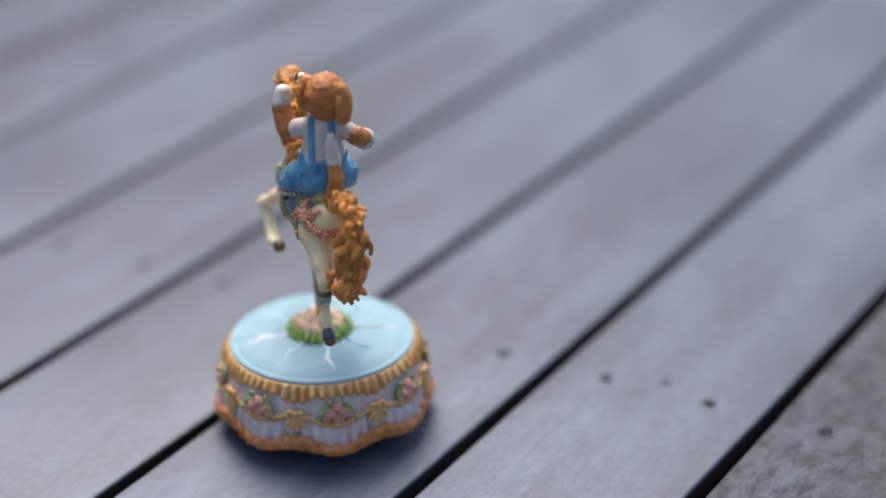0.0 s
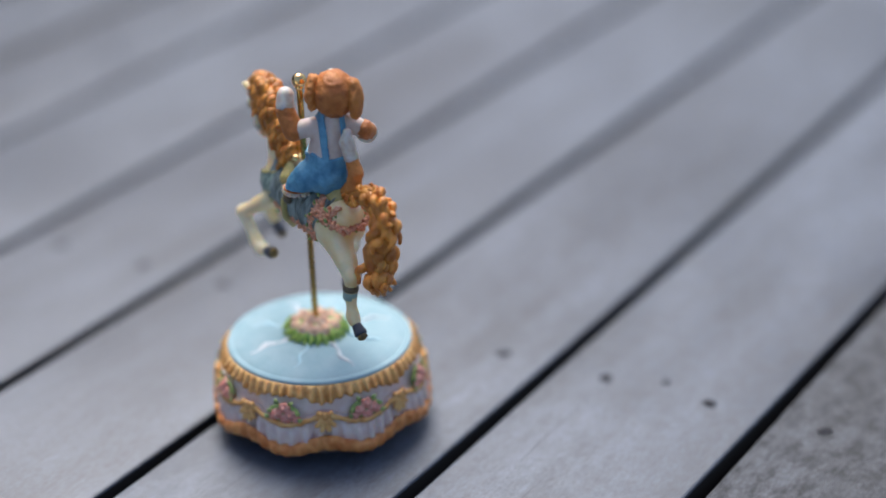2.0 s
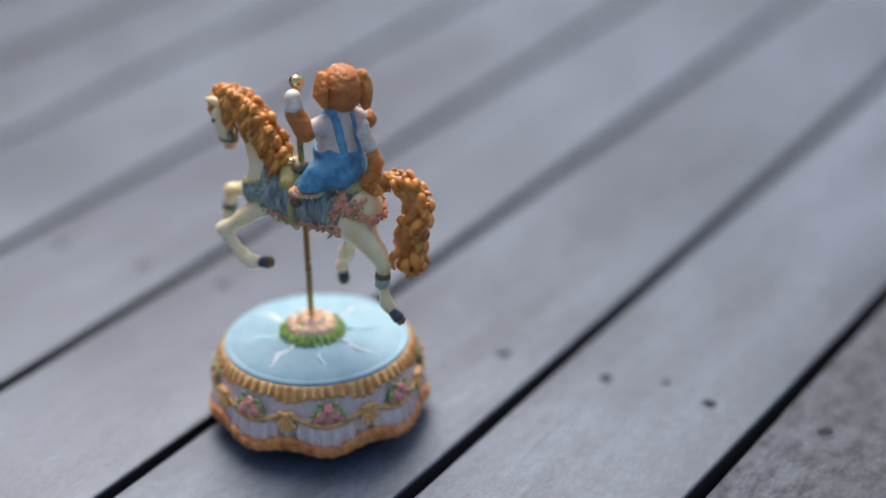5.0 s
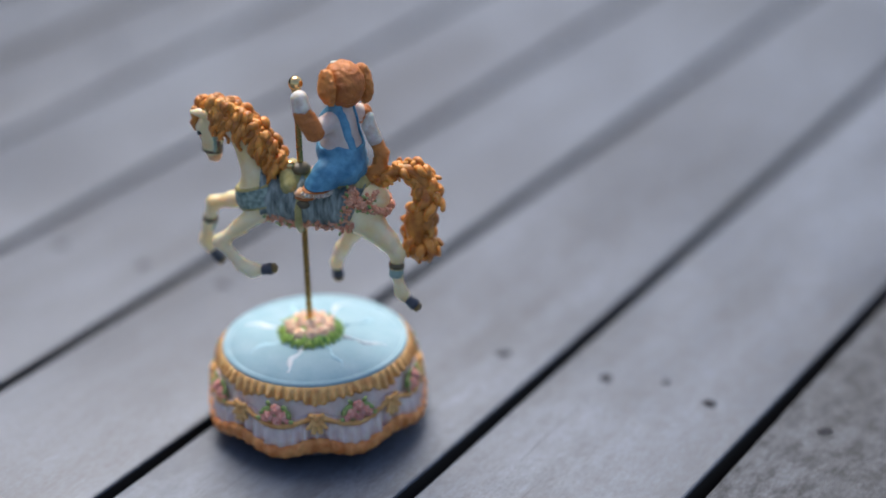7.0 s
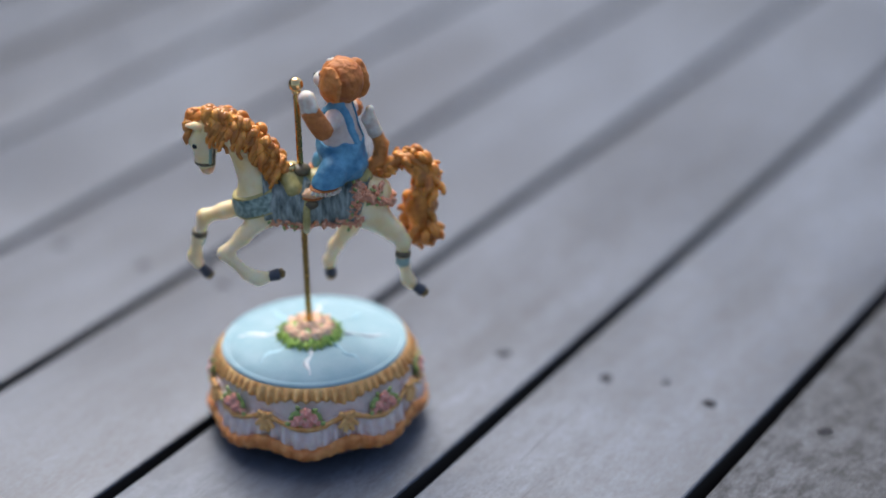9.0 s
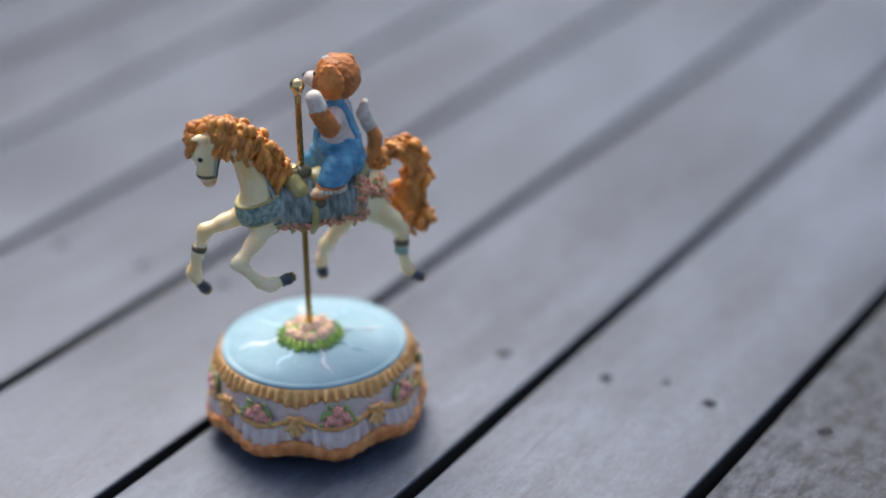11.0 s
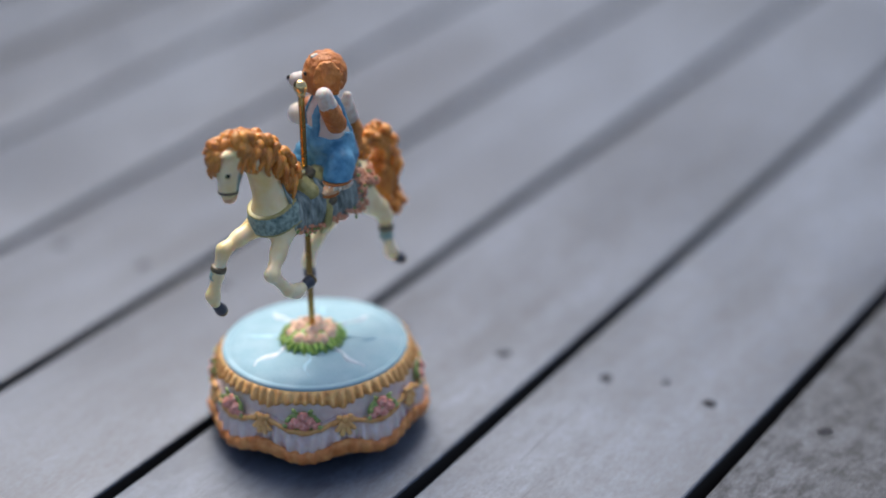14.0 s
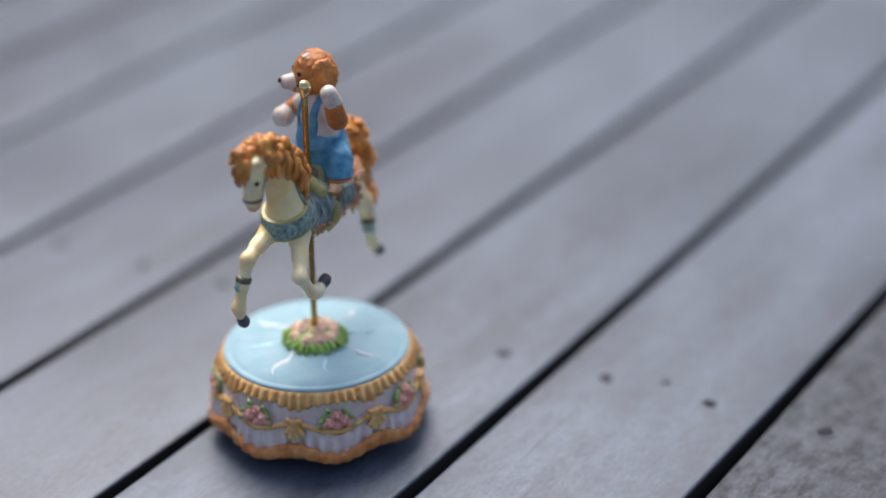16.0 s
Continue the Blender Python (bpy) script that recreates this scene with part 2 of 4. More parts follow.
def ring(name, outline, count, mat, parent, centre=(0, 0), label="", caps=False):
    """A closed ring: outline(angle) gives the (radius, height) points of its cross-section all round."""
    verts, faces = [], []
    n = 0
    for a in range(count):
        w = 2 * math.pi * a / count
        pts = outline(w)
        n = len(pts)
        verts.extend((centre[0] + r * math.cos(w), centre[1] + r * math.sin(w), z) for r, z in pts)
    for a in range(count):
        b = (a + 1) % count
        for s in range(n if not caps else n - 1):
            t = (s + 1) % n
            faces.append((a * n + s, a * n + t, b * n + t, b * n + s))
    if caps:
        faces.append([a * n for a in range(count)])
        faces.append([a * n + n - 1 for a in reversed(range(count))])
    return link_mesh(name, verts, faces, mat, parent, label)


def lathe(name, profile, count, mat, parent, centre=(0, 0), label=""):
    return ring(name, lambda w: profile, count, mat, parent, centre, label, caps=True)


def surface_net(F, lo, h):
    """The zero surface of a sampled field as vertices and quads."""
    shape = tuple(s - 1 for s in F.shape)
    count, total = np.zeros(shape, np.float32), np.zeros((3, *shape), np.float32)

    def cut(o):
        return F[o[0]:o[0] + shape[0], o[1]:o[1] + shape[1], o[2]:o[2] + shape[2]]

    for axis in range(3):
        for p in (0, 1):
            for q in (0, 1):
                o = [0, 0, 0]
                o[(axis + 1) % 3], o[(axis + 2) % 3] = p, q
                e = list(o)
                e[axis] = 1
                A, B = cut(o), cut(e)
                m = (A < 0) != (B < 0)
                t = np.where(m, A / np.where(m, A - B, 1), 0)
                count += m
                total[axis] += t
                for other in ((axis + 1) % 3, (axis + 2) % 3):
                    if o[other]:
                        total[other] += m
    used = count > 0
    index = np.full(shape, -1, np.int64)
    index[used] = np.arange(used.sum())
    cells = np.argwhere(used)
    verts = np.asarray(lo) + h * (cells + (total[:, used] / count[used]).T)
    faces = []
    inside = F < 0
    for axis in range(3):
        b, c = (axis + 1) % 3, (axis + 2) % 3
        first = [slice(None)] * 3
        first[axis] = slice(0, -1)
        second = [slice(None)] * 3
        second[axis] = slice(1, None)
        flip = inside[tuple(first)] != inside[tuple(second)]
        where = np.argwhere(flip)
        where = where[(where[:, b] > 0) & (where[:, c] > 0) & (where[:, b] < shape[b]) & (where[:, c] < shape[c])]
        if not len(where):
            continue
        quad = []
        for db, dc in ((1, 1), (0, 1), (0, 0), (1, 0)):
            w = where.copy()
            w[:, b] -= db
            w[:, c] -= dc
            quad.append(index[w[:, 0], w[:, 1], w[:, 2]])
        quad = np.stack(quad, 1)
        out = inside[where[:, 0], where[:, 1], where[:, 2]]
        quad[~out] = quad[~out][:, ::-1]
        faces.append(quad)
    return verts, np.concatenate(faces)


class Clay:
    """A box of space in which round limbs are smoothly joined."""

    def __init__(self, lo, hi, h):
        self.lo, self.h = np.array(lo), h
        axes = [np.arange(a, b, h, dtype=np.float32) for a, b in zip(lo, hi)]
        self.p = np.stack(np.meshgrid(*axes, indexing="ij"), -1)

    def limb(self, a, b):
        """The field of one limb from (x, y, z, r) to (x, y, z, r)."""
        a, b = np.array(a, np.float32), np.array(b, np.float32)
        ba = b[:3] - a[:3]
        q = self.p - a[:3]
        t = np.clip((q @ ba) / max(float(ba @ ba), 1e-12), 0, 1)
        q = q - t[..., None] * ba
        return np.sqrt((q * q).sum(-1)) - (a[3] + (b[3] - a[3]) * t)

    def egg(self, c, r, m=None):
        """The field of an ellipsoid at c with half sizes r, turned by m."""
        q = self.p - np.array(c, np.float32)
        if m is not None:
            q = q @ np.array(m, np.float32)
        r = np.array(r, np.float32)
        k = np.sqrt(((q / r) ** 2).sum(-1))
        return (k - 1) * r.min()

    def chains(self, chains, k=0.003):
        F = None
        for chain in chains:
            pairs = list(zip(chain[:-1], chain[1:])) or [(chain[0], chain[0])]
            for a, b in pairs:
                F = melt(F, self.limb(a, b), k)
        return F


def lumps(P, scale, seed):
    """Smooth random relief between -1 and 1 over the points P, with cells of the given size."""
    table = np.random.RandomState(seed).uniform(-1, 1, (24, 24, 24)).astype(np.float32)
    q = P / scale
    i = np.floor(q).astype(int)
    f = (q - i).astype(np.float32)
    f = f * f * (3 - 2 * f)
    total = 0
    for a in (0, 1):
        for b in (0, 1):
            for c in (0, 1):
                w = (f[..., 0] if a else 1 - f[..., 0]) * (f[..., 1] if b else 1 - f[..., 1]) * (f[..., 2] if c else 1 - f[..., 2])
                total = total + w * table[(i[..., 0] + a) % 24, (i[..., 1] + b) % 24, (i[..., 2] + c) % 24]
    return total


def melt(a, b, k):
    """Smooth union of two fields."""
    if a is None:
        return b
    t = np.clip(0.5 + 0.5 * (b - a) / k, 0, 1)
    return b * (1 - t) + a * t - k * t * (1 - t)


# ---- the deck ----
GRAIN = 52.05
ALONG = Vector((math.cos(radians(GRAIN)), math.sin(radians(GRAIN)), 0))
ACROSS = Vector((-ALONG.y, ALONG.x, 0))
GAP = 0.0077
BLOCKER_OFFSET, BLOCKER_HEIGHT = 3.3, 2.1
# gaps between boards: offset across the grain, and how much it drifts per metre along it
GAPS = [(-0.1887, -0.011), (-0.0729, 0.0038), (0.0476, -0.0011), (0.1630, -0.0016), (0.2796, 0.0013), (0.3990, 0.0), (0.5110, 0.0)]
GAPS = [(GAPS[0][0] - 0.117 * a, 0.0) for a in range(18, 0, -1)] + GAPS + [(GAPS[-1][0] + 0.117 * a, 0.0) for a in range(1, 24)]
deck = tagged(new("deck"), "weathered grey painted wooden deck of long parallel boards", "deck", kind="structure")


def board_mesh(low, high, mid, slide, rng):
    """One long board, 36 mm thick, between two gaps, with eased, slightly worn edges."""
    e = 0.0014
    xs = [-2.4 + 4.8 * a / 32 for a in range(33)]
    verts, faces, mats = [], [], []
    n = 0
    for x in xs:
        run = min(max(x + slide, -0.4), 0.7)
        y0 = low[0] + low[1] * run + GAP / 2 - mid + rng.uniform(-0.0003, 0.0003)
        y1 = high[0] + high[1] * run - GAP / 2 - mid + rng.uniform(-0.0003, 0.0003)
        prof = [(y0, -0.036), (y0, -e * 1.3), (y0 + e * 0.3, -e * 0.45), (y0 + e, -0.0002), (y0 * 0.5, 0), (0, 0), (y1 * 0.5, 0),
                (y1 - e, -0.0002), (y1 - e * 0.3, -e * 0.45), (y1, -e * 1.3), (y1, -0.036)]
        n = len(prof)
        verts.extend((x, y, z) for y, z in prof)
    for a in range(len(xs) - 1):
        for k in range(n):
            t = (k + 1) % n
            faces.append((a * n + k, (a + 1) * n + k, (a + 1) * n + t, a * n + t))
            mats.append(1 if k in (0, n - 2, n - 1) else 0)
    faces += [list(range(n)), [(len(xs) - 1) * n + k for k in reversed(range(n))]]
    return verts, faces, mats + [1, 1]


def build_deck():
    rng = random.Random(4)
    nail = Soup()
    nail.ball((0, 0, 0), (0.0042, 0.0033, 0.00025), rings=4, sides=12)
    nail_mesh = None
    for low, high in zip(GAPS[:-1], GAPS[1:]):
        a, b = low[0], high[0]
        mid, slide = (a + b) / 2, 0.0
        verts, faces, mats = board_mesh(low, high, mid, slide, rng)
        ob = link_mesh("board", verts, faces, [WORN_DIM if -0.31 < mid < -0.19 else SCUFFED if -0.19 < mid < 0.0 else DECK, SIDE], deck, index=mats, smooth=False)
        at = ACROSS * mid + ALONG * slide
        ob.matrix_local = pose(at.x, at.y, 0, 0, 0, GRAIN)
        if -0.35 < mid < 0.62:
            for side in (-1, 1):
                o = mid + side * ((b - a) / 2 - 0.0290 + rng.uniform(-0.001, 0.001))
                u = 0.0955 - 0.085 * o + rng.uniform(-0.001, 0.001) - slide
                m = pose(u, o - mid, 0.0, 0, 0, rng.uniform(0, 180))
                if nail_mesh is None:
                    first = nail.link("nail", NAIL, ob)
                    first.matrix_local, nail_mesh = m, first.data
                else:
                    share("nail", nail_mesh, ob, m)
        if -0.19 < mid < -0.07:
            # thin dark lines that stand for smudges along the grain
            for u0, off, length in ((0.012, -0.104, 0.080), (-0.052, -0.121, 0.055)):
                smudge = Soup()
                path = [(u0 + length * k / 14, off - mid + 0.00025 * math.sin(k * 0.9 + off * 90), -0.00008) for k in range(15)]
                smudge.tube(path, [0.00008 + 0.00020 * math.sin(math.pi * (k + 0.5) / 15) for k in range(15)], 6, flat=0.5)
                smudge.link("dark_smudge", NAIL, ob, "fine dark smudge along the grain")
            share("knot", nail_mesh, ob, pose(0.1167 - slide, -0.131 - mid, 0.0, 0, 0, 30) @ Matrix.Diagonal((0.7, 0.7, 0.6, 1)))
    for u in (-1.25, -0.80, -0.35, 0.10, 0.55, 1.0, 1.45):
        s = Soup()
        lo, hi = GAPS[0][0], GAPS[-1][0]
        s.add([(x, y, z) for x in (-0.022, 0.022) for y in (lo, hi) for z in (-0.15, -0.0365)],
              [(0, 1, 3, 2), (4, 6, 7, 5), (0, 4, 5, 1), (2, 3, 7, 6), (0, 2, 6, 4), (1, 5, 7, 3)])
        j = s.link("joist", JOIST, deck, "dark bearer under the boards", smooth=False)
        j.matrix_local = pose(ALONG.x * u, ALONG.y * u, 0, 0, 0, GRAIN)
    s = Soup()
    s.add([(-400, -400, -0.15), (400, -400, -0.15), (400, 400, -0.15), (-400, 400, -0.15)], [(0, 1, 2, 3)])
    tagged(s.link("ground", SOIL, smooth=False), "dark bare soil under the deck", "ground", kind="structure")


def build_sky_blocker():
    """Added unseen wall that blocks low sky light on one side: horizontal laps."""
    s = Soup()
    x0, x1, back = -3.2, 6.5, 0.14
    low, high, lap = -0.15, BLOCKER_HEIGHT, 0.15
    z = low
    while z < high - 0.01:
        t = min(z + lap, high)
        s.add([(x, y, h) for x in (x0, x1) for y, h in ((0.0, z), (0.012, t), (back, t), (back, z))],
              [(0, 1, 2, 3), (7, 6, 5, 4), (0, 4, 5, 1), (1, 5, 6, 2), (2, 6, 7, 3), (3, 7, 4, 0)])
        z = t
    wall = tagged(s.link("wall_sky_blocker", BLOCKER, smooth=False), "added unseen dark lapped wall that blocks low sky light", "wall", kind="structure")
    at = ACROSS * BLOCKER_OFFSET
    wall.matrix_world = pose(at.x, at.y, 0, 0, 0, GRAIN)


# ---- the music box: the whole of it turns slowly on its foot ----
STAGE = (-0.0037, 0.0010)
FIRST_ROSE = radians(-7)
music_box = tagged(new("music_box"), "painted resin music box, carousel horse with puppy rider, on deck boards", "music box")


def at_rose(w):
    return math.cos(8 * (w - FIRST_ROSE))


def build_base():
    c = STAGE
    lathe("foot", [(0.0295, 0.0), (0.030, 0.0004), (0.030, 0.0032), (0.0295, 0.0035)], 64, STEEL, music_box, (0, 0), "round steel turning foot")
    lathe("base_plate", [(0.0425, 0.0034), (0.0432, 0.0040), (0.0432, 0.0062), (0.042, 0.0072)], 72, STEEL, music_box, c, "dull steel base plate")
    lathe("core", [(0.045, 0.0068), (0.0492, 0.0095), (0.0500, 0.018), (0.0490, 0.026), (0.0475, 0.033), (0.0460, 0.0395), (0.0440, 0.0425)],
          96, LILAC, music_box, c, "lilac white drum of the base")

    def pleat(w, n, sharp=0.5):
        s = math.sin(n * w + 0.8 * math.sin(5 * w) + 0.5 * math.sin(13 * w))
        return (abs(s) ** sharp) * (1 if s > 0 else -1)

    def upper(w):
        dip = max(0.0, -at_rose(w)) ** 1.3
        low = 0.0374 - 0.0030 * dip + 0.0005 * math.sin(23 * w) * math.sin(11 * w + 2)
        p = pleat(w, 66, 0.65) * (0.00080 + 0.00025 * math.sin(7 * w + 1) * math.sin(3 * w))
        return [(0.0440, 0.0428), (0.0458, 0.0430), (0.0470 + p * 0.7, 0.0415), (0.0479 + p, (low + 0.042) / 2),
                (0.0488 + p * 1.5, low + 0.0008 + p), (0.0486 + p * 1.3, low), (0.0470, low + 0.0006)]

    ring("upper_ruffle", upper, 936, GOLD, music_box, c, "ochre pleated ruffle under the top")

    def skirt(w):
        s = at_rose(w)
        p = pleat(w, 52, 0.7) * (0.00115 + 0.0004 * math.sin(9 * w + 0.7))
        out = 0.0008 * s
        top = 0.0285 - 0.0045 * (0.5 + 0.5 * s)
        return [(0.0480, top + 0.002), (0.0500 + out, top), (0.0514 + out + p * 0.8, 0.0205 - 0.0018 * s), (0.0520 + out + p * 1.1, 0.0150 - 0.0012 * s),
                (0.0512 + out + p * 0.4, 0.0125), (0.049, 0.0125)]

    ring("skirt_ruffle", skirt, 840, LILAC, music_box, c, "lilac white gathered skirt ruffle")

    def hem(w):
        s = at_rose(w)
        p = pleat(w + 0.02, 50, 0.85) * 0.00065
        out = 0.0006 + 0.0007 * s
        low = 0.0088 - 0.0016 * s
        return [(0.0495, 0.0140), (0.0526 + out + p * 0.5, 0.0162 - 0.0032 * s), (0.0537 + out + p, 0.0142 - 0.0027 * s), (0.0532 + out + p, low + 0.0014),
                (0.0520 + out + p * 0.6, low), (0.0500 + out, low - 0.0004), (0.0440, 0.0072)]

    ring("hem", hem, 744, GOLD_DEEP, music_box, c, "burnt ochre scalloped hem")

    def swag(w):
        s = at_rose(w)
        z = 0.0290 - 0.0050 * (0.5 + 0.5 * s) ** 0.8
        r = 0.0512 + 0.0006 * s + 0.00025 * math.sin(56 * w + 3 * math.sin(9 * w))
        t = 0.00150 + 0.00020 * math.sin(40 * w)
        return [(r + t * math.cos(a) * 0.8, z + t * math.sin(a)) for a in [k * math.pi / 4 for k in range(8)]]

    ring("garland", swag, 480, GOLD, music_box, c, "ochre swag garland")

    # roses, leaves and bows round the base
    rose = Soup()
    rose.ball((0, 0, 0.0002), (0.0011, 0.0011, 0.0013), rings=5, sides=8)
    for lap, (n, r, tilt, size) in enumerate(((4, 0.0009, 62, 0.0011), (6, 0.0018, 35, 0.0014))):
        for a in range(n):
            w = 2 * math.pi * (a + 0.4 * lap) / n
            m = (Matrix.Rotation(w, 3, "Z") @ Matrix.Rotation(radians(tilt), 3, "Y"))
            rose.ball((r * math.cos(w), r * math.sin(w), 0.0001 - 0.0006 * lap), (size, size, size * 0.42), m, rings=4, sides=8)
    leaf = Soup()
    pts = [(0, 0, 0), (0.0012, 0.0010, 0.0004), (0.0026, 0.0011, 0.0007), (0.0042, 0, 0.0003), (0.0026, -0.0011, 0.0007), (0.0012, -0.0010, 0.0004)]
    low = [(x, y, z - 0.0007) for x, y, z in pts]
    leaf.add(pts + low, [(0, 5, 1), (1, 5, 4, 2), (2, 4, 3), (6, 7, 11), (7, 8, 10, 11), (8, 9, 10)] + [(a, (a + 1) % 6, (a + 1) % 6 + 6, a + 6) for a in range(6)])
    rose_me = leaf_me = bow_me = None
    rng = random.Random(9)
    for a in range(8):
        w = FIRST_ROSE + a * math.pi / 4
        cluster = None
        frame_m = Matrix.Translation((c[0] + 0.0508 * math.cos(w), c[1] + 0.0508 * math.sin(w), 0.0296)) @ Matrix.Rotation(w, 4, "Z") @ Matrix.Rotation(radians(84), 4, "Y")
        # local z points outwards, local y runs along the rim, local x points down
        core = Soup()
        core.ball((0, 0, -0.0006), (0.0042, 0.0066, 0.0012), rings=5, sides=12)
        cluster = core.link("rose_cluster", LEAF, music_box, "spray of small pink roses with green leaves")
        cluster.matrix_local = frame_m @ Matrix.Diagonal((1.22, 1.28, 1.15, 1))
        for x, y, z, s in ((-0.0022, 0.0004, 0.0011, 0.85), (0.0002, 0.0028, 0.0012, 0.85), (0.0004, -0.0026, 0.0012, 0.8), (0.0022, 0.0006, 0.0009, 0.8), (0.0018, -0.0045, 0.0006, 0.7), (0.0016, 0.0047, 0.0006, 0.72)):
            m = Matrix.Translation((x + rng.uniform(-0.0004, 0.0004), y, z)) @ Matrix.Rotation(rng.uniform(0, 6.28), 4, "Z") @ Matrix.Diagonal((s, s, s, 1))
            if rose_me is None:
                first = rose.link("rose", PINK, cluster)
                first.matrix_local, rose_me = m, first.data
            else:
                share("rose", rose_me, cluster, m)
        for y, x, turn in ((0.0042, -0.0016, 60), (0.0050, 0.0022, 100), (-0.0042, -0.0018, -60), (-0.0048, 0.0020, -100), (0.0022, -0.0034, 130), (-0.0020, -0.0036, -140)):
            m = Matrix.Translation((x, y, 0.0003)) @ Matrix.Rotation(radians(turn + rng.uniform(-18, 18)), 4, "Z") @ Matrix.Rotation(radians(-8), 4, "Y") @ Matrix.Diagonal((0.72, 0.8, 0.8, 1))
            if leaf_me is None:
                first = leaf.link("leaf", LEAF, cluster)
                first.matrix_local, leaf_me = m, first.data
            else:
                share("leaf", leaf_me, cluster, m)
        w += math.pi / 8
        m = Matrix.Translation((c[0] + 0.0508 * math.cos(w), c[1] + 0.0508 * math.sin(w), 0.0296)) @ Matrix.Rotation(w, 4, "Z") @ Matrix.Rotation(radians(80), 4, "Y")
        if bow_me is None:
            mould = Clay((-0.006, -0.008, -0.002), (0.010, 0.008, 0.003), 0.0003)
            fans = [[(-0.0006, 0, 0.0008, 0.0014), (0.0006, 0, 0.0008, 0.0014)]]
            for turn, length, wide in ((-34, 0.0064, 0.0011), (-11, 0.0076, 0.0012), (11, 0.0076, 0.0012), (34, 0.0064, 0.0011)):
                x, y = math.cos(radians(turn)), math.sin(radians(turn))
                fans.append([(x * 0.0006, y * 0.0006, 0.0004, 0.0006), (x * length * 0.5, y * length * 0.5, 0.0007, wide * 0.85), (x * length, y * length, 0.0002, wide)])
            for turn in (112, -112):
                x, y = math.cos(radians(turn)), math.sin(radians(turn))
                fans.append([(0, 0, 0.0004, 0.0008), (x * 0.0026, y * 0.0026, 0.0005, 0.0013)])
            v, f = surface_net(mould.chains(fans, 0.0004), mould.lo, mould.h)
            first = link_mesh("bow", v, f, GOLD, music_box, "ochre fan bow")
            m = m @ Matrix.Diagonal((1.0, 1.15, 1.0, 1))
            first.matrix_local, bow_me = m, first.data
        else:
            share("bow", bow_me, music_box, m @ Matrix.Diagonal((1.0, 1.15, 1.0, 1)))

    # the sky blue top, with radiating ribbons
    top = lathe("top_plate", [(0.0452, 0.0426), (0.0456, 0.0432), (0.0453, 0.0441), (0.0442, 0.0446), (0.0432, 0.0445), (0.0426, 0.0440), (0.0420, 0.0440), (0.0412, 0.0446),
                              (0.036, 0.0454), (0.026, 0.0464), (0.014, 0.0470), (0.004, 0.0472)], 128, SKYBLUE, music_box, c, "pale sky blue domed top with a grooved rim")

    def dome(r):
        return 0.0472 - 0.0027 * (r / 0.0418) ** 2

    for a in range(8):
        w = FIRST_ROSE + a * math.pi / 4
        white = a % 2 == 0
        s = Soup()
        steps = 18
        verts, faces = [], []
        for k in range(steps + 1):
            u = k / steps
            r = 0.0150 + (0.0220 if white else 0.0200) * u
            v = w + 0.055 * math.sin(u * 9 + a) * (0.4 + 0.6 * u)
            wide = (0.0015 if white else 0.0012) * (0.40 + 0.70 * abs(math.cos(u * 4.6 + 0.3)))
            high = (0.0017 if white else 0.0015) * (1 - 0.45 * u) * (0.7 + 0.3 * math.cos(u * 11))
            q = Vector((c[0] + r * math.cos(v), c[1] + r * math.sin(v), dome(r) - 0.0001))
            t = Vector((-math.sin(v), math.cos(v), 0))
            verts += [q - t * wide, q - t * wide * 0.75 + Vector((0, 0, high)), q + t * wide * 0.6 + Vector((0, 0, high * 0.45)), q + t * wide]
            if k:
                o = 4 * (k - 1)
                faces += [(o + j, o + 4 + j, o + 5 + j, o + 1 + j) for j in range(3)]
        faces += [(0, 1, 2, 3), tuple(4 * steps + j for j in (3, 2, 1, 0))]
        s.add(verts, faces)
        s.link("ribbon", RIBBON_WHITE if white else RIBBON_BLUE, top, "wavy white ribbon" if white else "thin pale blue ribbon")


POLE = [(-0.0057, 0.0005, 0.046), (-0.0052, -0.0012, 0.1770)]


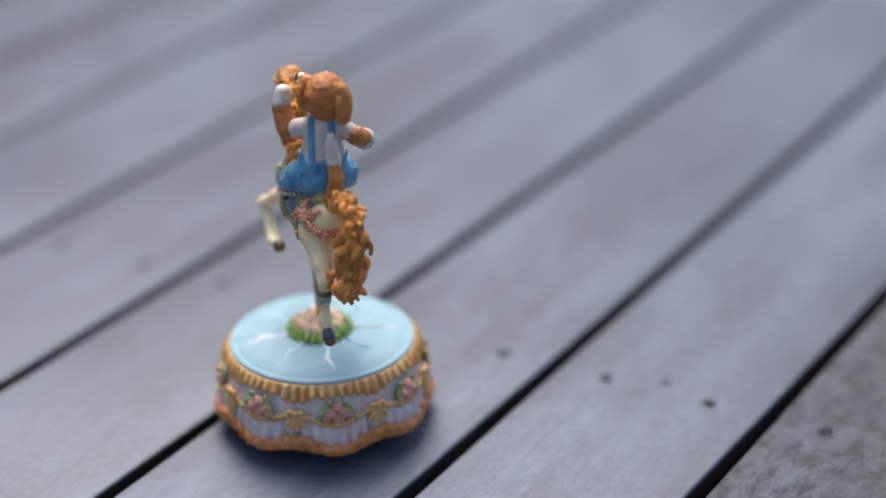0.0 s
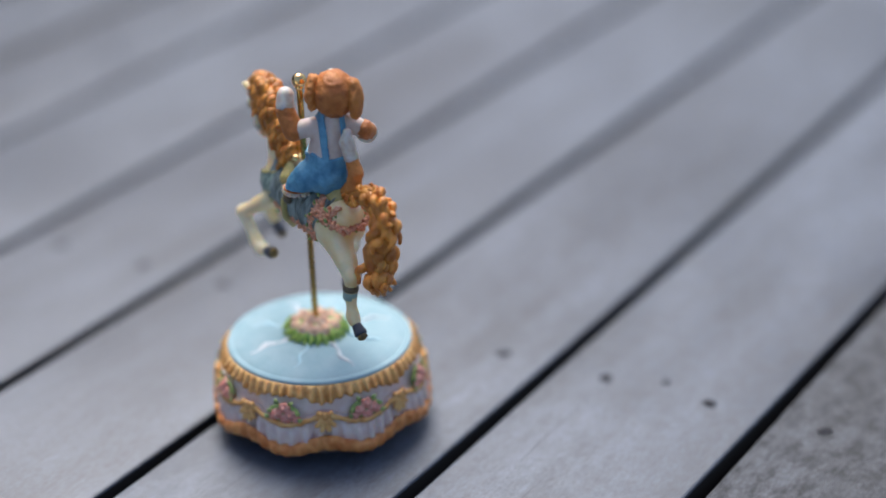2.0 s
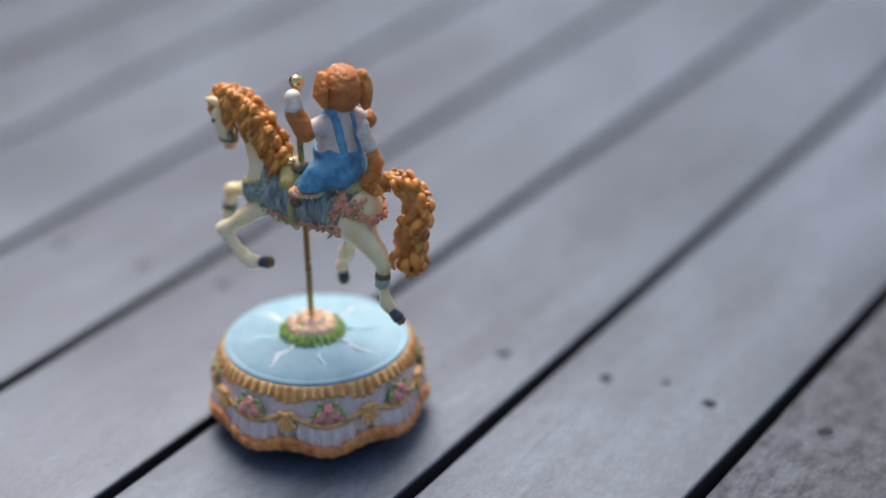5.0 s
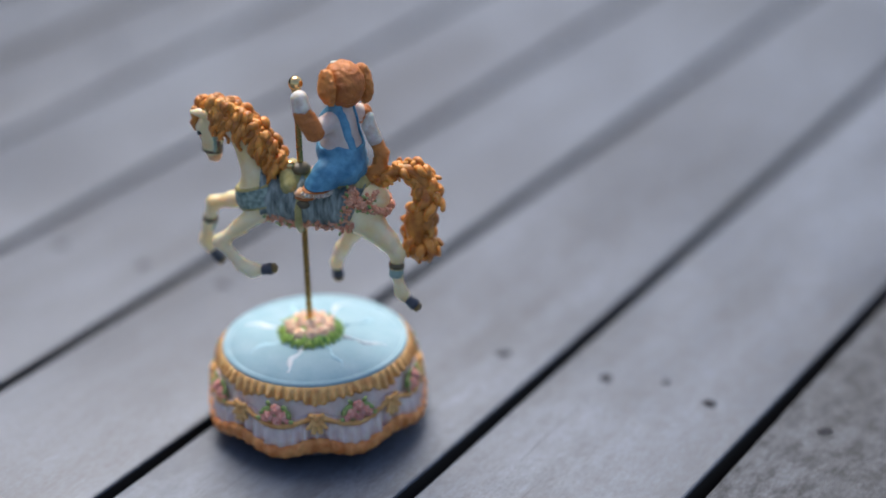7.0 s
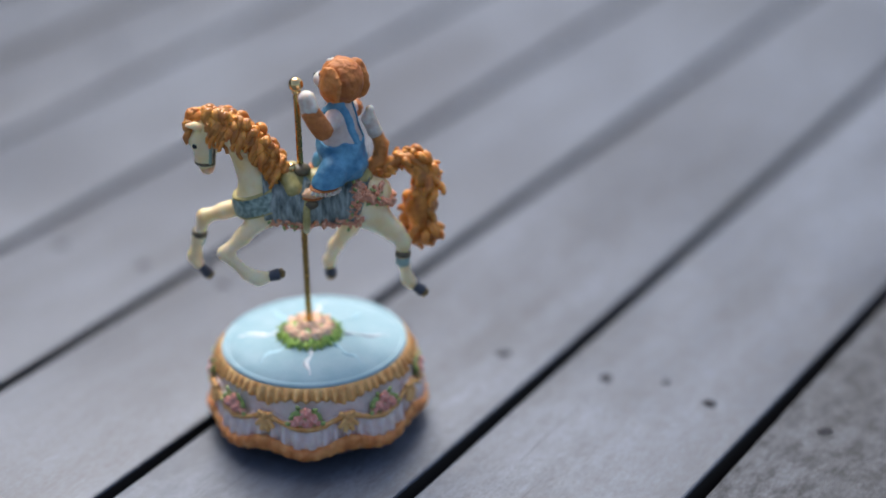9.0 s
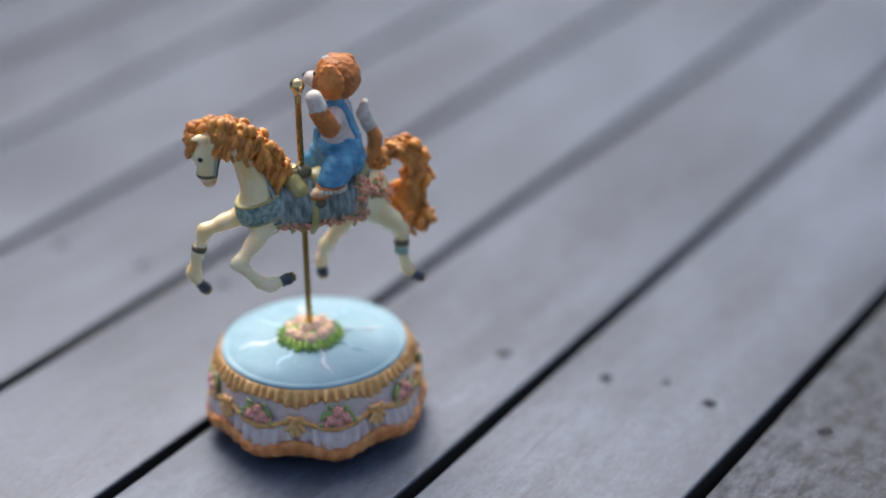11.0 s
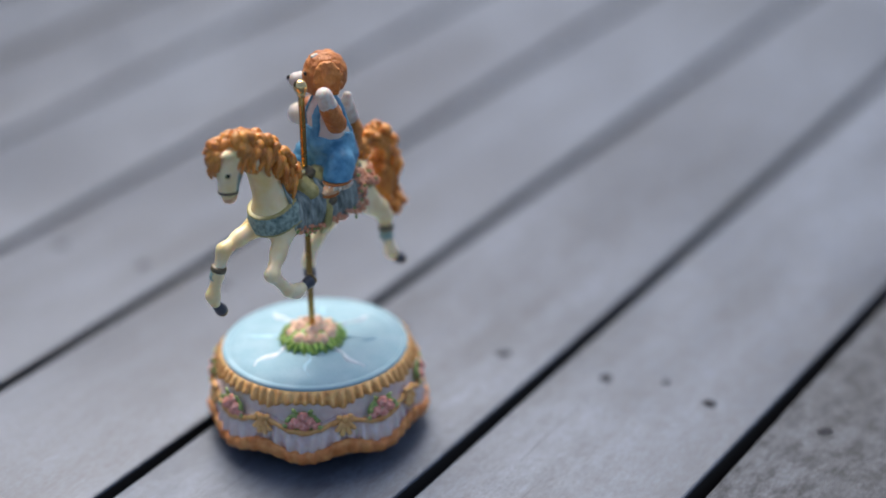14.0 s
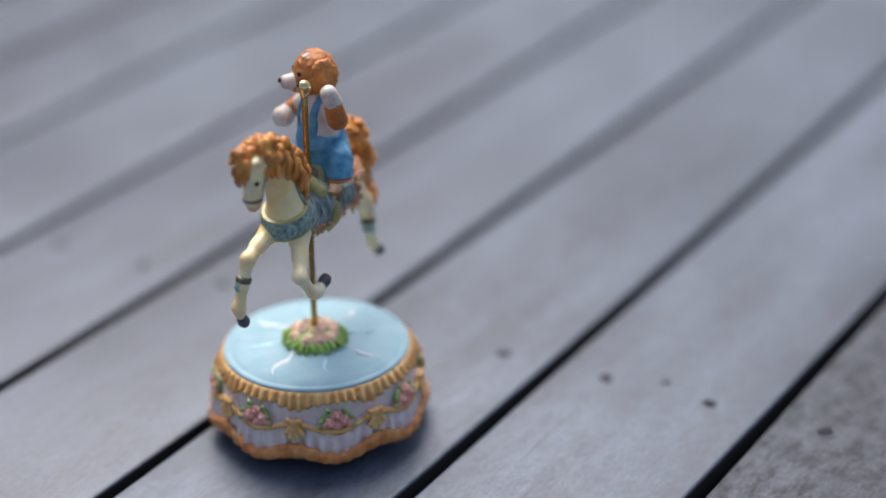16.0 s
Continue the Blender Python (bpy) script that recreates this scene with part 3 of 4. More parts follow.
def build_mound():
    x, y = POLE[0][0], POLE[0][1]
    core = Soup()
    core.ball((x, y, 0.0470), (0.0140, 0.0140, 0.0082), rings=8, sides=24)
    mound = core.link("flower_mound", MOSS, music_box, "mound of peach roses and green leaves round the pole")
    rng = random.Random(3)
    bloom = Soup()
    bloom.ball((0, 0, 0.0004), (0.0011, 0.0011, 0.0012), rings=5, sides=8)
    for lap, (n, r, tilt, size) in enumerate(((4, 0.0010, 60, 0.0012), (6, 0.0020, 34, 0.0015))):
        for a in range(n):
            w = 2 * math.pi * (a + 0.4 * lap) / n
            m = Matrix.Rotation(w, 3, "Z") @ Matrix.Rotation(radians(tilt), 3, "Y")
            bloom.ball((r * math.cos(w), r * math.sin(w), 0.0002 - 0.0006 * lap), (size, size, size * 0.42), m, rings=4, sides=8)
    blade = Soup()
    blade.ball((0, 0, 0), (0.0028, 0.0010, 0.0006), rings=4, sides=8)
    bloom_me = blade_me = None
    for count, ang, kind in ((10, 32, "rose"), (5, 66, "rose"), (28, 9, "leaf"), (26, -3, "leaf")):
        for a in range(count):
            w = 2 * math.pi * (a + rng.uniform(-0.2, 0.2)) / count
            e = radians(ang + rng.uniform(-4, 4))
            rr = 0.0148 if kind == "leaf" else 0.0128
            at = Vector((x + rr * math.cos(e) * math.cos(w), y + rr * math.cos(e) * math.sin(w), 0.0474 + 0.0082 * math.sin(e) + (0.0012 if kind == "leaf" else 0.0002)))
            if kind == "rose":
                m = Matrix.Translation(at) @ Matrix.Rotation(w, 4, "Z") @ Matrix.Rotation(radians(90) - e - 0.2, 4, "Y") @ Matrix.Diagonal((1.2, 1.2, 1.35, 1))
                if bloom_me is None:
                    first = bloom.link("rose", PEACH, mound)
                    first.matrix_local, bloom_me = m, first.data
                else:
                    share("rose", bloom_me, mound, m)
            else:
                m = Matrix.Translation(at) @ Matrix.Rotation(w + rng.uniform(-0.4, 0.4), 4, "Z") @ Matrix.Rotation(radians(rng.uniform(15, 55)), 4, "Y")
                if blade_me is None:
                    first = blade.link("leaf", MOSS, mound)
                    first.matrix_local, blade_me = m, first.data
                else:
                    share("leaf", blade_me, mound, m)
    pole = Soup()
    a, b = Vector(POLE[0]), Vector(POLE[1])
    pole.tube([a + (b - a) * k / 12 for k in range(13)], [0.00150] * 13, 16)
    p = pole.link("pole", BRASS, music_box, "thin worn brass pole")
    knob = Soup()
    knob.ball(b + Vector((0, 0, 0.0022)), 0.0035, rings=14, sides=24)
    knob.tube([b + Vector((0, 0, -0.0022)), b + Vector((0, 0, -0.0012)), b + Vector((0, 0, -0.0004))], [0.0019, 0.0023, 0.0019], 20)
    knob.link("finial", KNOB, p, "polished brass ball")


HORSE_LIMBS = [
    [(-0.0262, 0, 0.1212, 0.0106), (-0.004, 0, 0.1205, 0.0118), (0.0225, 0, 0.1190, 0.0118), (0.0285, 0, 0.1225, 0.0085)],
    [(-0.0262, 0.0005, 0.1270, 0.0088), (-0.0292, 0.001, 0.1400, 0.0062), (-0.0352, 0.0012, 0.1535, 0.0056), (-0.0445, 0.0015, 0.1590, 0.0054)],
    [(-0.0468, 0.0015, 0.1590, 0.0052), (-0.0512, 0.0020, 0.1530, 0.0044), (-0.0504, 0.0030, 0.1430, 0.0031), (-0.0488, 0.0033, 0.1384, 0.0032)],
    [(-0.0455, 0.0018, 0.1525, 0.0042), (-0.0482, 0.0028, 0.1420, 0.0026)],
    [(-0.0250, -0.0056, 0.1150, 0.0056), (-0.0342, -0.0106, 0.1080, 0.0033), (-0.0430, -0.0152, 0.1020, 0.0029), (-0.0330, -0.0148, 0.0900, 0.0025), (-0.0282, -0.0148, 0.0875, 0.0029), (-0.0240, -0.0144, 0.0878, 0.0026)],
    [(-0.0300, 0.0058, 0.1170, 0.0058), (-0.0425, 0.0061, 0.1142, 0.0034), (-0.0523, 0.0062, 0.1117, 0.0030), (-0.0560, 0.0075, 0.1000, 0.0025), (-0.0588, 0.0088, 0.0895, 0.0028), (-0.0572, 0.0096, 0.0850, 0.0025)],
    [(0.0255, -0.0048, 0.1145, 0.0086), (0.0370, -0.0060, 0.1042, 0.0045), (0.0414, -0.0060, 0.0985, 0.0033), (0.0408, -0.0070, 0.0890, 0.0025), (0.0430, -0.0075, 0.0785, 0.0025), (0.0448, -0.0075, 0.0760, 0.0025)],
    [(0.0225, 0.0058, 0.1120, 0.0070), (0.0160, 0.0091, 0.1000, 0.0039), (0.0092, 0.0122, 0.0890, 0.0030), (0.0060, 0.0127, 0.0815, 0.0024), (0.0058, 0.0128, 0.0790, 0.0026)],
]
HOOVES = [((-0.0252, -0.0146, 0.0874), (-0.0183, -0.0142, 0.0890)), ((-0.0572, 0.0096, 0.0850), (-0.0530, 0.0104, 0.0790)),
          ((0.0445, -0.0075, 0.0762), (0.0498, -0.0075, 0.0718)), ((0.0058, 0.0128, 0.0792), (0.0064, 0.0127, 0.0735))]


def curls(soup, rng, root, fall, length, thick, wave, turns=1.6):
    """One wavy, tapered lock of hair from root along fall."""
    root, fall = Vector(root), Vector(fall).normalized()
    side = fall.orthogonal().normalized()
    up = fall.cross(side)
    ph = rng.uniform(0, 6.28)
    steps = 11
    path, rad = [], []
    for k in range(steps + 1):
        u = k / steps
        sag = Vector((0, 0, -0.25 * length * u * u))
        a = ph + turns * 2 * math.pi * u
        path.append(root + fall * length * u + sag + (side * math.cos(a) + up * math.sin(a)) * wave * min(1, 2 * u))
        rad.append(thick * (0.75 + 0.5 * math.sin(math.pi * min(1, u * 1.15))) * (1 - 0.45 * u))
    soup.tube(path, rad, 8)


def along(points, u):
    """The place and radius at u (0..1) of a polyline of (x, y, z, r)."""
    u = min(max(u, 0), 0.9999) * (len(points) - 1)
    k = int(u)
    a, b = np.array(points[k]), np.array(points[k + 1])
    q = a + (b - a) * (u - k)
    return Vector(q[:3]), float(q[3]), Vector((b - a)[:3]).normalized()


def build_horse():
    clay = Clay((-0.066, -0.022, 0.070), (0.056, 0.022, 0.172), 0.00066)
    F = clay.chains(HORSE_LIMBS, 0.0032)
    P = clay.p
    v, f = surface_net(F, clay.lo, clay.h)
    horse = link_mesh("horse", v, f, IVORY, music_box, "ivory glazed prancing carousel horse")
    X, Y, Z = P[..., 0], P[..., 1], P[..., 2]
    trunk = clay.chains(HORSE_LIMBS[:2], 0.0032)

    def shell(name, thick, region, mat, label="", field=F, parent=horse):
        G = np.maximum(field - thick, region)
        vv, ff = surface_net(G, clay.lo, clay.h)
        return link_mesh(name, vv, ff, mat, parent, label)

    # saddle cloth, breast collar with gilt edges, bridle
    wob = 0.0006 * np.sin(X * 900) + 0.0004 * np.sin(X * 2100 + 1)
    cloth = np.maximum.reduce([-(X + 0.0235), X - 0.0215 - (Z - 0.118) * 0.4, 0.1108 + wob - Z])
    shell("saddle_cloth", 0.0011 + 0.00050 * np.sin(X * 1250 + 1.2 * np.sin(Z * 420)) + 0.0002 * np.sin(X * 2900), cloth, SLATE, "slate blue draped saddle cloth", trunk)
    slope = (X + 0.041) * 0.30 + 0.1185
    collar = np.maximum(np.abs((Z - slope) * 0.94) - 0.0044, X + 0.0190)
    shell("breast_collar", 0.0014 + 0.0003 * np.sin(Y * 1700) * np.sin(X * 1500), collar, TEAL, "dusty teal embossed breast collar", trunk)
    for off in (0.0046, -0.0046):
        edge = np.maximum(np.abs((Z - slope) * 0.94 - off) - 0.00045, X + 0.0190)
        shell("collar_edge", 0.0017, edge, OLIVE, "thin gilt collar edge", trunk)
    face = clay.chains(HORSE_LIMBS[2:4], 0.0032)
    muzzle = np.maximum(Z - 0.1392 - (X + 0.049) * 0.3, X + 0.040)
    shell("muzzle", 0.00025, muzzle, BLUSH, "blush pink muzzle", face)
    d1 = np.abs((Z - 0.1412) + (X + 0.05) * 0.10) - 0.0008
    shell("bridle", 0.0006, np.maximum(d1, X + 0.0415), UMBER, "dark noseband", face)
    line = (X + 0.0470) - (Z - 0.1415) * 0.10
    span = np.maximum(0.1412 - Z, Z - 0.164)
    for off, paint, label in ((0.0, BAND, "teal cheek strap"), (0.0016, UMBER, "dark cheek strap edge")):
        shell("bridle", 0.0007 - off * 0.1, np.maximum(np.maximum(np.abs(line - off) - 0.0007, span), X + 0.0385), paint, label, face)
    for pad, limbs in (((-0.0549, 0.0071, 0.1040), (-0.0562, 0.0082, 0.0985)), ((0.0411, -0.0066, 0.0935), (0.0408, -0.0070, 0.0890))):
        a, b = Vector(pad), Vector(limbs)
        d = (b - a).normalized()
        s = Soup()
        s.tube([a, a + d * 0.0003, a + d * 0.0024, a + d * 0.0027], [0.0032, 0.0038, 0.0037, 0.0031], 16)
        s.link("leg_strap", UMBER, horse, "dark umber leg strap")
        s = Soup()
        s.tube([a + d * 0.0028, a + d * 0.0034, a + d * 0.0066, a + d * 0.0072], [0.0030, 0.0035, 0.0034, 0.0028], 16)
        s.link("leg_band", BAND, horse, "teal leg band")
    for a, b in HOOVES:
        a, b = Vector(a), Vector(b)
        s = Soup()
        s.tube([a + (b - a) * 0.22, a + (b - a) * 0.35, a + (b - a) * 0.9, b], [0.0022, 0.0024, 0.0031, 0.0030], 14)
        hoof = s.link("hoof", HOOF, horse, "charcoal painted hoof")
        s = Soup()
        d = (b - a).normalized()
        s.tube([b + d * 0.0004, b + d * 0.0016, b + d * 0.00215], [0.0023, 0.0026, 0.0021], 12)
        s.link("sole", SOLE, hoof, "bronze painted sole")
    for y in (-0.0022, 0.0056):
        s = Soup()
        s.tube([(-0.0495, y, 0.1605), (-0.0530, y - 0.0004, 0.1622), (-0.0568 if y < 0 else -0.0545, y - 0.0006, 0.1624)], [0.0019, 0.0021, 0.0007], 10, flat=0.6)
        s.link("ear", IVORY, horse)
        s = Soup()
        s.ball((-0.0534, 0.0020 + (-0.0041 if y < 0 else 0.0042), 0.1516), 0.0013, rings=6, sides=10)
        s.link("eye", BLACK, horse, "small black eye")
    # saddle with a raised pommel and girth straps
    sc = Clay((-0.020, -0.018, 0.118), (0.030, 0.018, 0.145), 0.0006)
    S = sc.chains([[(-0.0105, 0, 0.1300, 0.0060), (-0.0100, 0, 0.1345, 0.0046), (-0.0096, 0, 0.1372, 0.0030)],
                   [(-0.0108, -0.0050, 0.1335, 0.0036), (-0.0092, -0.0078, 0.1300, 0.0042)], [(-0.0108, 0.0050, 0.1335, 0.0036), (-0.0092, 0.0078, 0.1300, 0.0042)],
                   [(-0.0095, 0, 0.1290, 0.0060), (0.006, 0, 0.1282, 0.0075), (0.0225, 0, 0.1300, 0.0062)]], 0.003)
    vv, ff = surface_net(S, sc.lo, sc.h)
    link_mesh("saddle", vv, ff, OLIVE, horse, "olive gold saddle with a raised pommel")
    s = Soup()
    s.ball((-0.0096, -0.0030, 0.1385), 0.0024, rings=8, sides=14)
    s.link("pommel_knob", KNOB, horse, "small polished brass knob")
    s = Soup()
    s.tube([(-0.0058, -0.001, 0.1350), (-0.0054, -0.001, 0.1372), (-0.0054, -0.001, 0.1385)], [0.0046, 0.0050, 0.0036], 16)
    s.link("pole_collar", UMBER, horse, "dark collar where the pole passes")
    for side in (-1, 1):
        s = Soup()
        s.tube([(-0.0030, side * 0.0120, 0.1275), (-0.0036, side * 0.0142, 0.1210), (-0.0040, side * 0.0132, 0.1135), (-0.0042, side * 0.0090, 0.1080)], [0.0013, 0.0017, 0.0020, 0.0016], 8)
        s.link("girth", OLIVE, horse, "olive gold girth strap")
        s = Soup()
        s.ball((-0.0012, side * 0.0136, 0.1238), (0.0034, 0.0018, 0.0024), rings=6, sides=12)
        s.link("stirrup", UMBER, horse, "dark stirrup")

    # pink blossoms along the cloth's edge, the crupper and the rump
    rng = random.Random(11)
    lo, h = clay.lo, clay.h

    def drop_on(x, y, z):
        """The place on the trunk's skin reached from outside, straight towards its axis."""
        c = np.array((x, 0.0, 0.1205 if x < 0.02 else 0.1185))
        d = np.array((x, y, z)) - c
        d /= np.linalg.norm(d)
        for k in range(120):
            q = c + d * (0.006 + k * 0.0002)
            i = np.round((q - lo) / h).astype(int)
            if (i < 0).any() or (i >= np.array(trunk.shape)).any() or trunk[tuple(i)] > 0.0009:
                return Vector(q)
        return Vector(c + d * 0.014)

    blooms, sprigs = Soup(), Soup()

    def blossom(p, size):
        for _ in range(3):
            o = Vector([rng.uniform(-1, 1) * size * 0.8 for _ in range(3)])
            blooms.ball(p + o, (size * rng.uniform(0.6, 1), size * rng.uniform(0.6, 1), size * rng.uniform(0.5, 0.9)),
                        Euler([rng.uniform(0, 3) for _ in range(3)]).to_matrix(), rings=4, sides=7)
        if rng.random() < 0.45:
            o = Vector([rng.uniform(-1, 1) * size * 1.6 for _ in range(3)])
            sprigs.ball(p + o, (size * 0.9, size * 0.5, size * 0.5), Euler([rng.uniform(0, 3) for _ in range(3)]).to_matrix(), rings=4, sides=6)

    for side in (-1, 1):
        for k in range(52):
            x = -0.0300 + 0.0500 * k / 51
            blossom(drop_on(x, side * 0.010, 0.1132 + rng.uniform(-0.0034, 0.0016)), 0.0014)
        for k in range(30):
            u = k / 29
            blossom(drop_on(0.0185 + rng.uniform(-0.002, 0.004), side * 0.010, 0.1290 - 0.017 * u), 0.0012)
        for k in range(16):
            u = k / 15
            blossom(drop_on(0.0200 + 0.0130 * u, side * (0.010 - 0.006 * u), 0.1235 + 0.004 * rng.uniform(-1, 1)), 0.0012)
    for k in range(16):
        w = math.pi * (0.08 + 0.84 * k / 15)
        blossom(drop_on(0.0175 + 0.004 * math.sin(w), 0.012 * math.cos(w), 0.1205 + 0.012 * math.sin(w)), 0.0011)
    hub = np.array((0.0215, 0.0, 0.1190))
    for k in range(84):
        w = 2 * math.pi * k / 42
        big = 1.0 if k < 42 else 1.22
        q = np.array((0.0268 - 0.8 * 0.0085 * big * math.sin(w), 0.0100 * big * math.cos(w), 0.1248 + 0.6 * 0.0085 * big * math.sin(w)))
        d = (q - hub) / np.linalg.norm(q - hub)
        reach = 0.004
        while reach < 0.02:
            i = np.round((hub + d * reach - lo) / h).astype(int)
            if trunk[tuple(i)] > 0.0006:
                break
            reach += 0.0002
        blossom(Vector(hub + d * reach), 0.0015)
    blooms.link("blossoms", BLOSSOM, horse, "rows of tiny pink blossoms")
    sprigs.link("sprigs", LEAF, horse, "tiny green leaves among the blossoms")

    # mane
    crest = [(-0.0540, 0.0030, 0.1632, 0.0025), (-0.0498, 0.0022, 0.1650, 0.0033), (-0.0428, 0.0010, 0.1648, 0.0046), (-0.0340, 0.0, 0.1610, 0.0052),
             (-0.0255, -0.0005, 0.1540, 0.0056), (-0.0205, -0.0005, 0.1465, 0.0052), (-0.0165, 0, 0.1385, 0.0042)]
    mane = Soup()
    mane.tube([c[:3] for c in crest], [c[3] * 0.75 for c in crest], 10)
    for k in range(74):
        # short curls standing on the crest
        u = rng.random()
        p, r, d = along(crest, u)
        up = Vector((-d.z, 0, d.x))
        if up.z < 0:
            up = -up
        side = rng.choice((-1, 1)) if u > 0.25 else 1
        root = p + (Vector((0, side, 0)) * rng.random() + up * 0.9).normalized() * r * 0.7
        curls(mane, rng, root, Vector((rng.uniform(-0.3, 0.5), side * rng.uniform(0.1, 0.6), -0.3)) + up * 0.15, rng.uniform(0.0038, 0.0062), rng.uniform(0.0017, 0.0025), 0.0013, 0.9)
    for k in range(92):
        # locks that hang down both sides of the neck
        u = 0.26 + 0.74 * rng.random()
        p, r, d = along(crest, u)
        side = -1 if rng.random() < 0.62 else 1
        root = p + Vector((rng.uniform(-0.001, 0.001), side * r * 0.6, rng.uniform(-0.001, 0.0015)))
        curls(mane, rng, root, Vector((rng.uniform(-0.25, 0.30), side * rng.uniform(0.05, 0.32), -0.85)), rng.uniform(0.0055, 0.0120) * (1.1 - 0.35 * abs(u - 0.55)), rng.uniform(0.0015, 0.0023), 0.0013, 1.15)
    for k in range(16):
        curls(mane, rng, (-0.0552 + rng.uniform(-0.0012, 0.001), 0.0028 + rng.uniform(-0.0022, 0.0026), 0.1630), (-0.15, rng.uniform(0.0, 0.25), -1), rng.uniform(0.006, 0.0105), 0.0016, 0.0008)
    mane.link("mane", AUBURN, horse, "auburn curled mane and forelock")

    # tail
    dock = [(0.0305, 0, 0.1275, 0.0030), (0.0345, 0.0010, 0.1345, 0.0034), (0.0418, 0.0030, 0.1378, 0.0046), (0.0485, 0.0048, 0.1362, 0.0064), (0.0540, 0.0052, 0.1300, 0.0072),
            (0.0535, 0.0046, 0.1195, 0.0098), (0.0488, 0.0030, 0.1100, 0.0106), (0.0494, 0.0015, 0.1035, 0.0074), (0.0528, 0.0015, 0.0992, 0.0052), (0.0552, 0.0020, 0.0985, 0.0038)]
    tail = Soup()
    tail.tube([c[:3] for c in dock], [c[3] * 0.62 for c in dock], 12)
    for k in range(78):
        u = (k + rng.random()) / 78
        p, r, d = along(dock, u)
        a = rng.uniform(0, 6.28)
        s = d.orthogonal().normalized()
        n = s * math.cos(a) + d.cross(s) * math.sin(a)
        if 0.12 < u < 0.45 and n.y > 0.6:
            n = (n + Vector((0, -0.3, 0))).normalized()
        curls(tail, rng, p + n * r * 0.5, d + n * 0.55, rng.uniform(0.0055, 0.0095) * (0.6 if u < 0.25 or u > 0.85 else 1), rng.uniform(0.0018, 0.0029) * (0.7 if u < 0.2 else 1), 0.0014, 0.9)
    tail.link("tail", AUBURN, horse, "auburn curled arched tail")


def build_rider():
    clay = Clay((-0.010, -0.025, 0.118), (0.038, 0.031, 0.195), 0.00058)
    P = clay.p
    X, Y, Z = P[..., 0], P[..., 1], P[..., 2]
    H = Vector((0.0160, 0.0045, 0.1780))
    ahead = Vector((-0.70, 0.714, 0.0))
    left = Vector((-0.714, -0.70, 0.0))
    turn = Matrix((ahead, left, (0, 0, 1))).transposed()
    soup = Soup()

    def put(F, index):
        v, f = surface_net(F, clay.lo, clay.h)
        soup.add(v, f, index)

    def at(a, l, z):
        return H + ahead * a + left * l + Vector((0, 0, z))

    def limb4(p, r):
        return (p.x, p.y, p.z, r)

    torso = clay.chains([[(0.0155, 0.0012, 0.1385, 0.0100), (0.0140, 0.0022, 0.1480, 0.0098), (0.0132, 0.0030, 0.1590, 0.0080), (0.0150, 0.0040, 0.1690, 0.0050)]], 0.003)
    arms = clay.chains([[(0.0110, -0.0045, 0.1625, 0.0044), (0.0065, -0.0105, 0.1605, 0.0044)],
                        [(0.0165, 0.0105, 0.1625, 0.0044), (0.0200, 0.0155, 0.1595, 0.0043)]], 0.002)
    put(np.maximum(melt(torso, arms, 0.002), 0.146 - Z), 0)
    # overalls: seat, legs and straps
    legs = clay.chains([[(0.0158, -0.0028, 0.1395, 0.0086), (0.0100, -0.0088, 0.1375, 0.0066), (0.0066, -0.0104, 0.1325, 0.0070)],
                        [(0.0158, 0.0055, 0.1390, 0.0088), (0.0098, 0.0118, 0.1370, 0.0070), (0.0068, 0.0132, 0.1325, 0.0068)]], 0.0022)
    fold = 0.0006 * lumps(P * np.array((1, 1, 1.6)), 0.0042, 7) + 0.0002 * lumps(P, 0.0016, 8)
    put(np.maximum(melt(np.maximum(torso - 0.0010, Z - 0.1505 - 0.0008 * np.sin(X * 500)), legs, 0.003) + fold, np.maximum(0.1322 - Z, Z - 0.153)), 1)
    across = (X - 0.0135) * 0.30 + (Y - 0.003) * 0.954
    strap = np.minimum(np.abs(across + 0.0050), np.abs(across - 0.0046)) - 0.0015
    put(np.maximum(torso - 0.0010, np.maximum(strap, np.maximum(0.148 - Z, Z - 0.1705))), 1)
    bib = np.maximum(np.abs(across) - 0.0036, np.maximum(Z - 0.1550, (X - 0.0135) * 0.954 - (Y - 0.003) * 0.30 + 0.002))
    put(np.maximum(torso - 0.0011, np.maximum(bib, 0.148 - Z)), 1)
    # head, ears, forearms, tail in chestnut
    skull = clay.egg(H, (0.0105, 0.0099, 0.0112), turn)
    skull = melt(skull, clay.limb(limb4(at(0.004, 0, -0.004), 0.0065), limb4(at(0.009, 0, -0.004), 0.0045)), 0.003)
    flaps = []
    for side in (1, -1):
        if side > 0:
            ear = clay.egg(at(-0.0016, 0.0094, 0.0006), (0.0070, 0.0030, 0.0088), turn)
        else:
            ear = clay.egg(at(-0.0012, -0.0104, -0.0028), (0.0058, 0.0032, 0.0086), turn)
        ear = melt(ear, clay.limb(limb4(at(-0.001, side * 0.0085, 0.0055), 0.0030), limb4(at(-0.0012, side * 0.0105, -0.001), 0.0034)), 0.002)
        flaps.append(ear)
    fur = 0.00034 * lumps(P, 0.0016, 5) + 0.00025 * lumps(P, 0.0009, 6)
    put(skull + fur, 2)
    for ear in flaps:
        put(ear + fur, 6)
    put(clay.egg(at(0.0035, 0.0015, 0.0092), (0.0034, 0.0019, 0.0014), turn) + fur, 3)
    fore = clay.chains([[(0.0058, -0.0118, 0.1605, 0.0049), (0.0010, -0.0128, 0.1690, 0.0045)], [(0.0212, 0.0165, 0.1590, 0.0046), (0.0175, 0.0205, 0.1560, 0.0042)]], 0.001)
    put(fore + fur, 2)
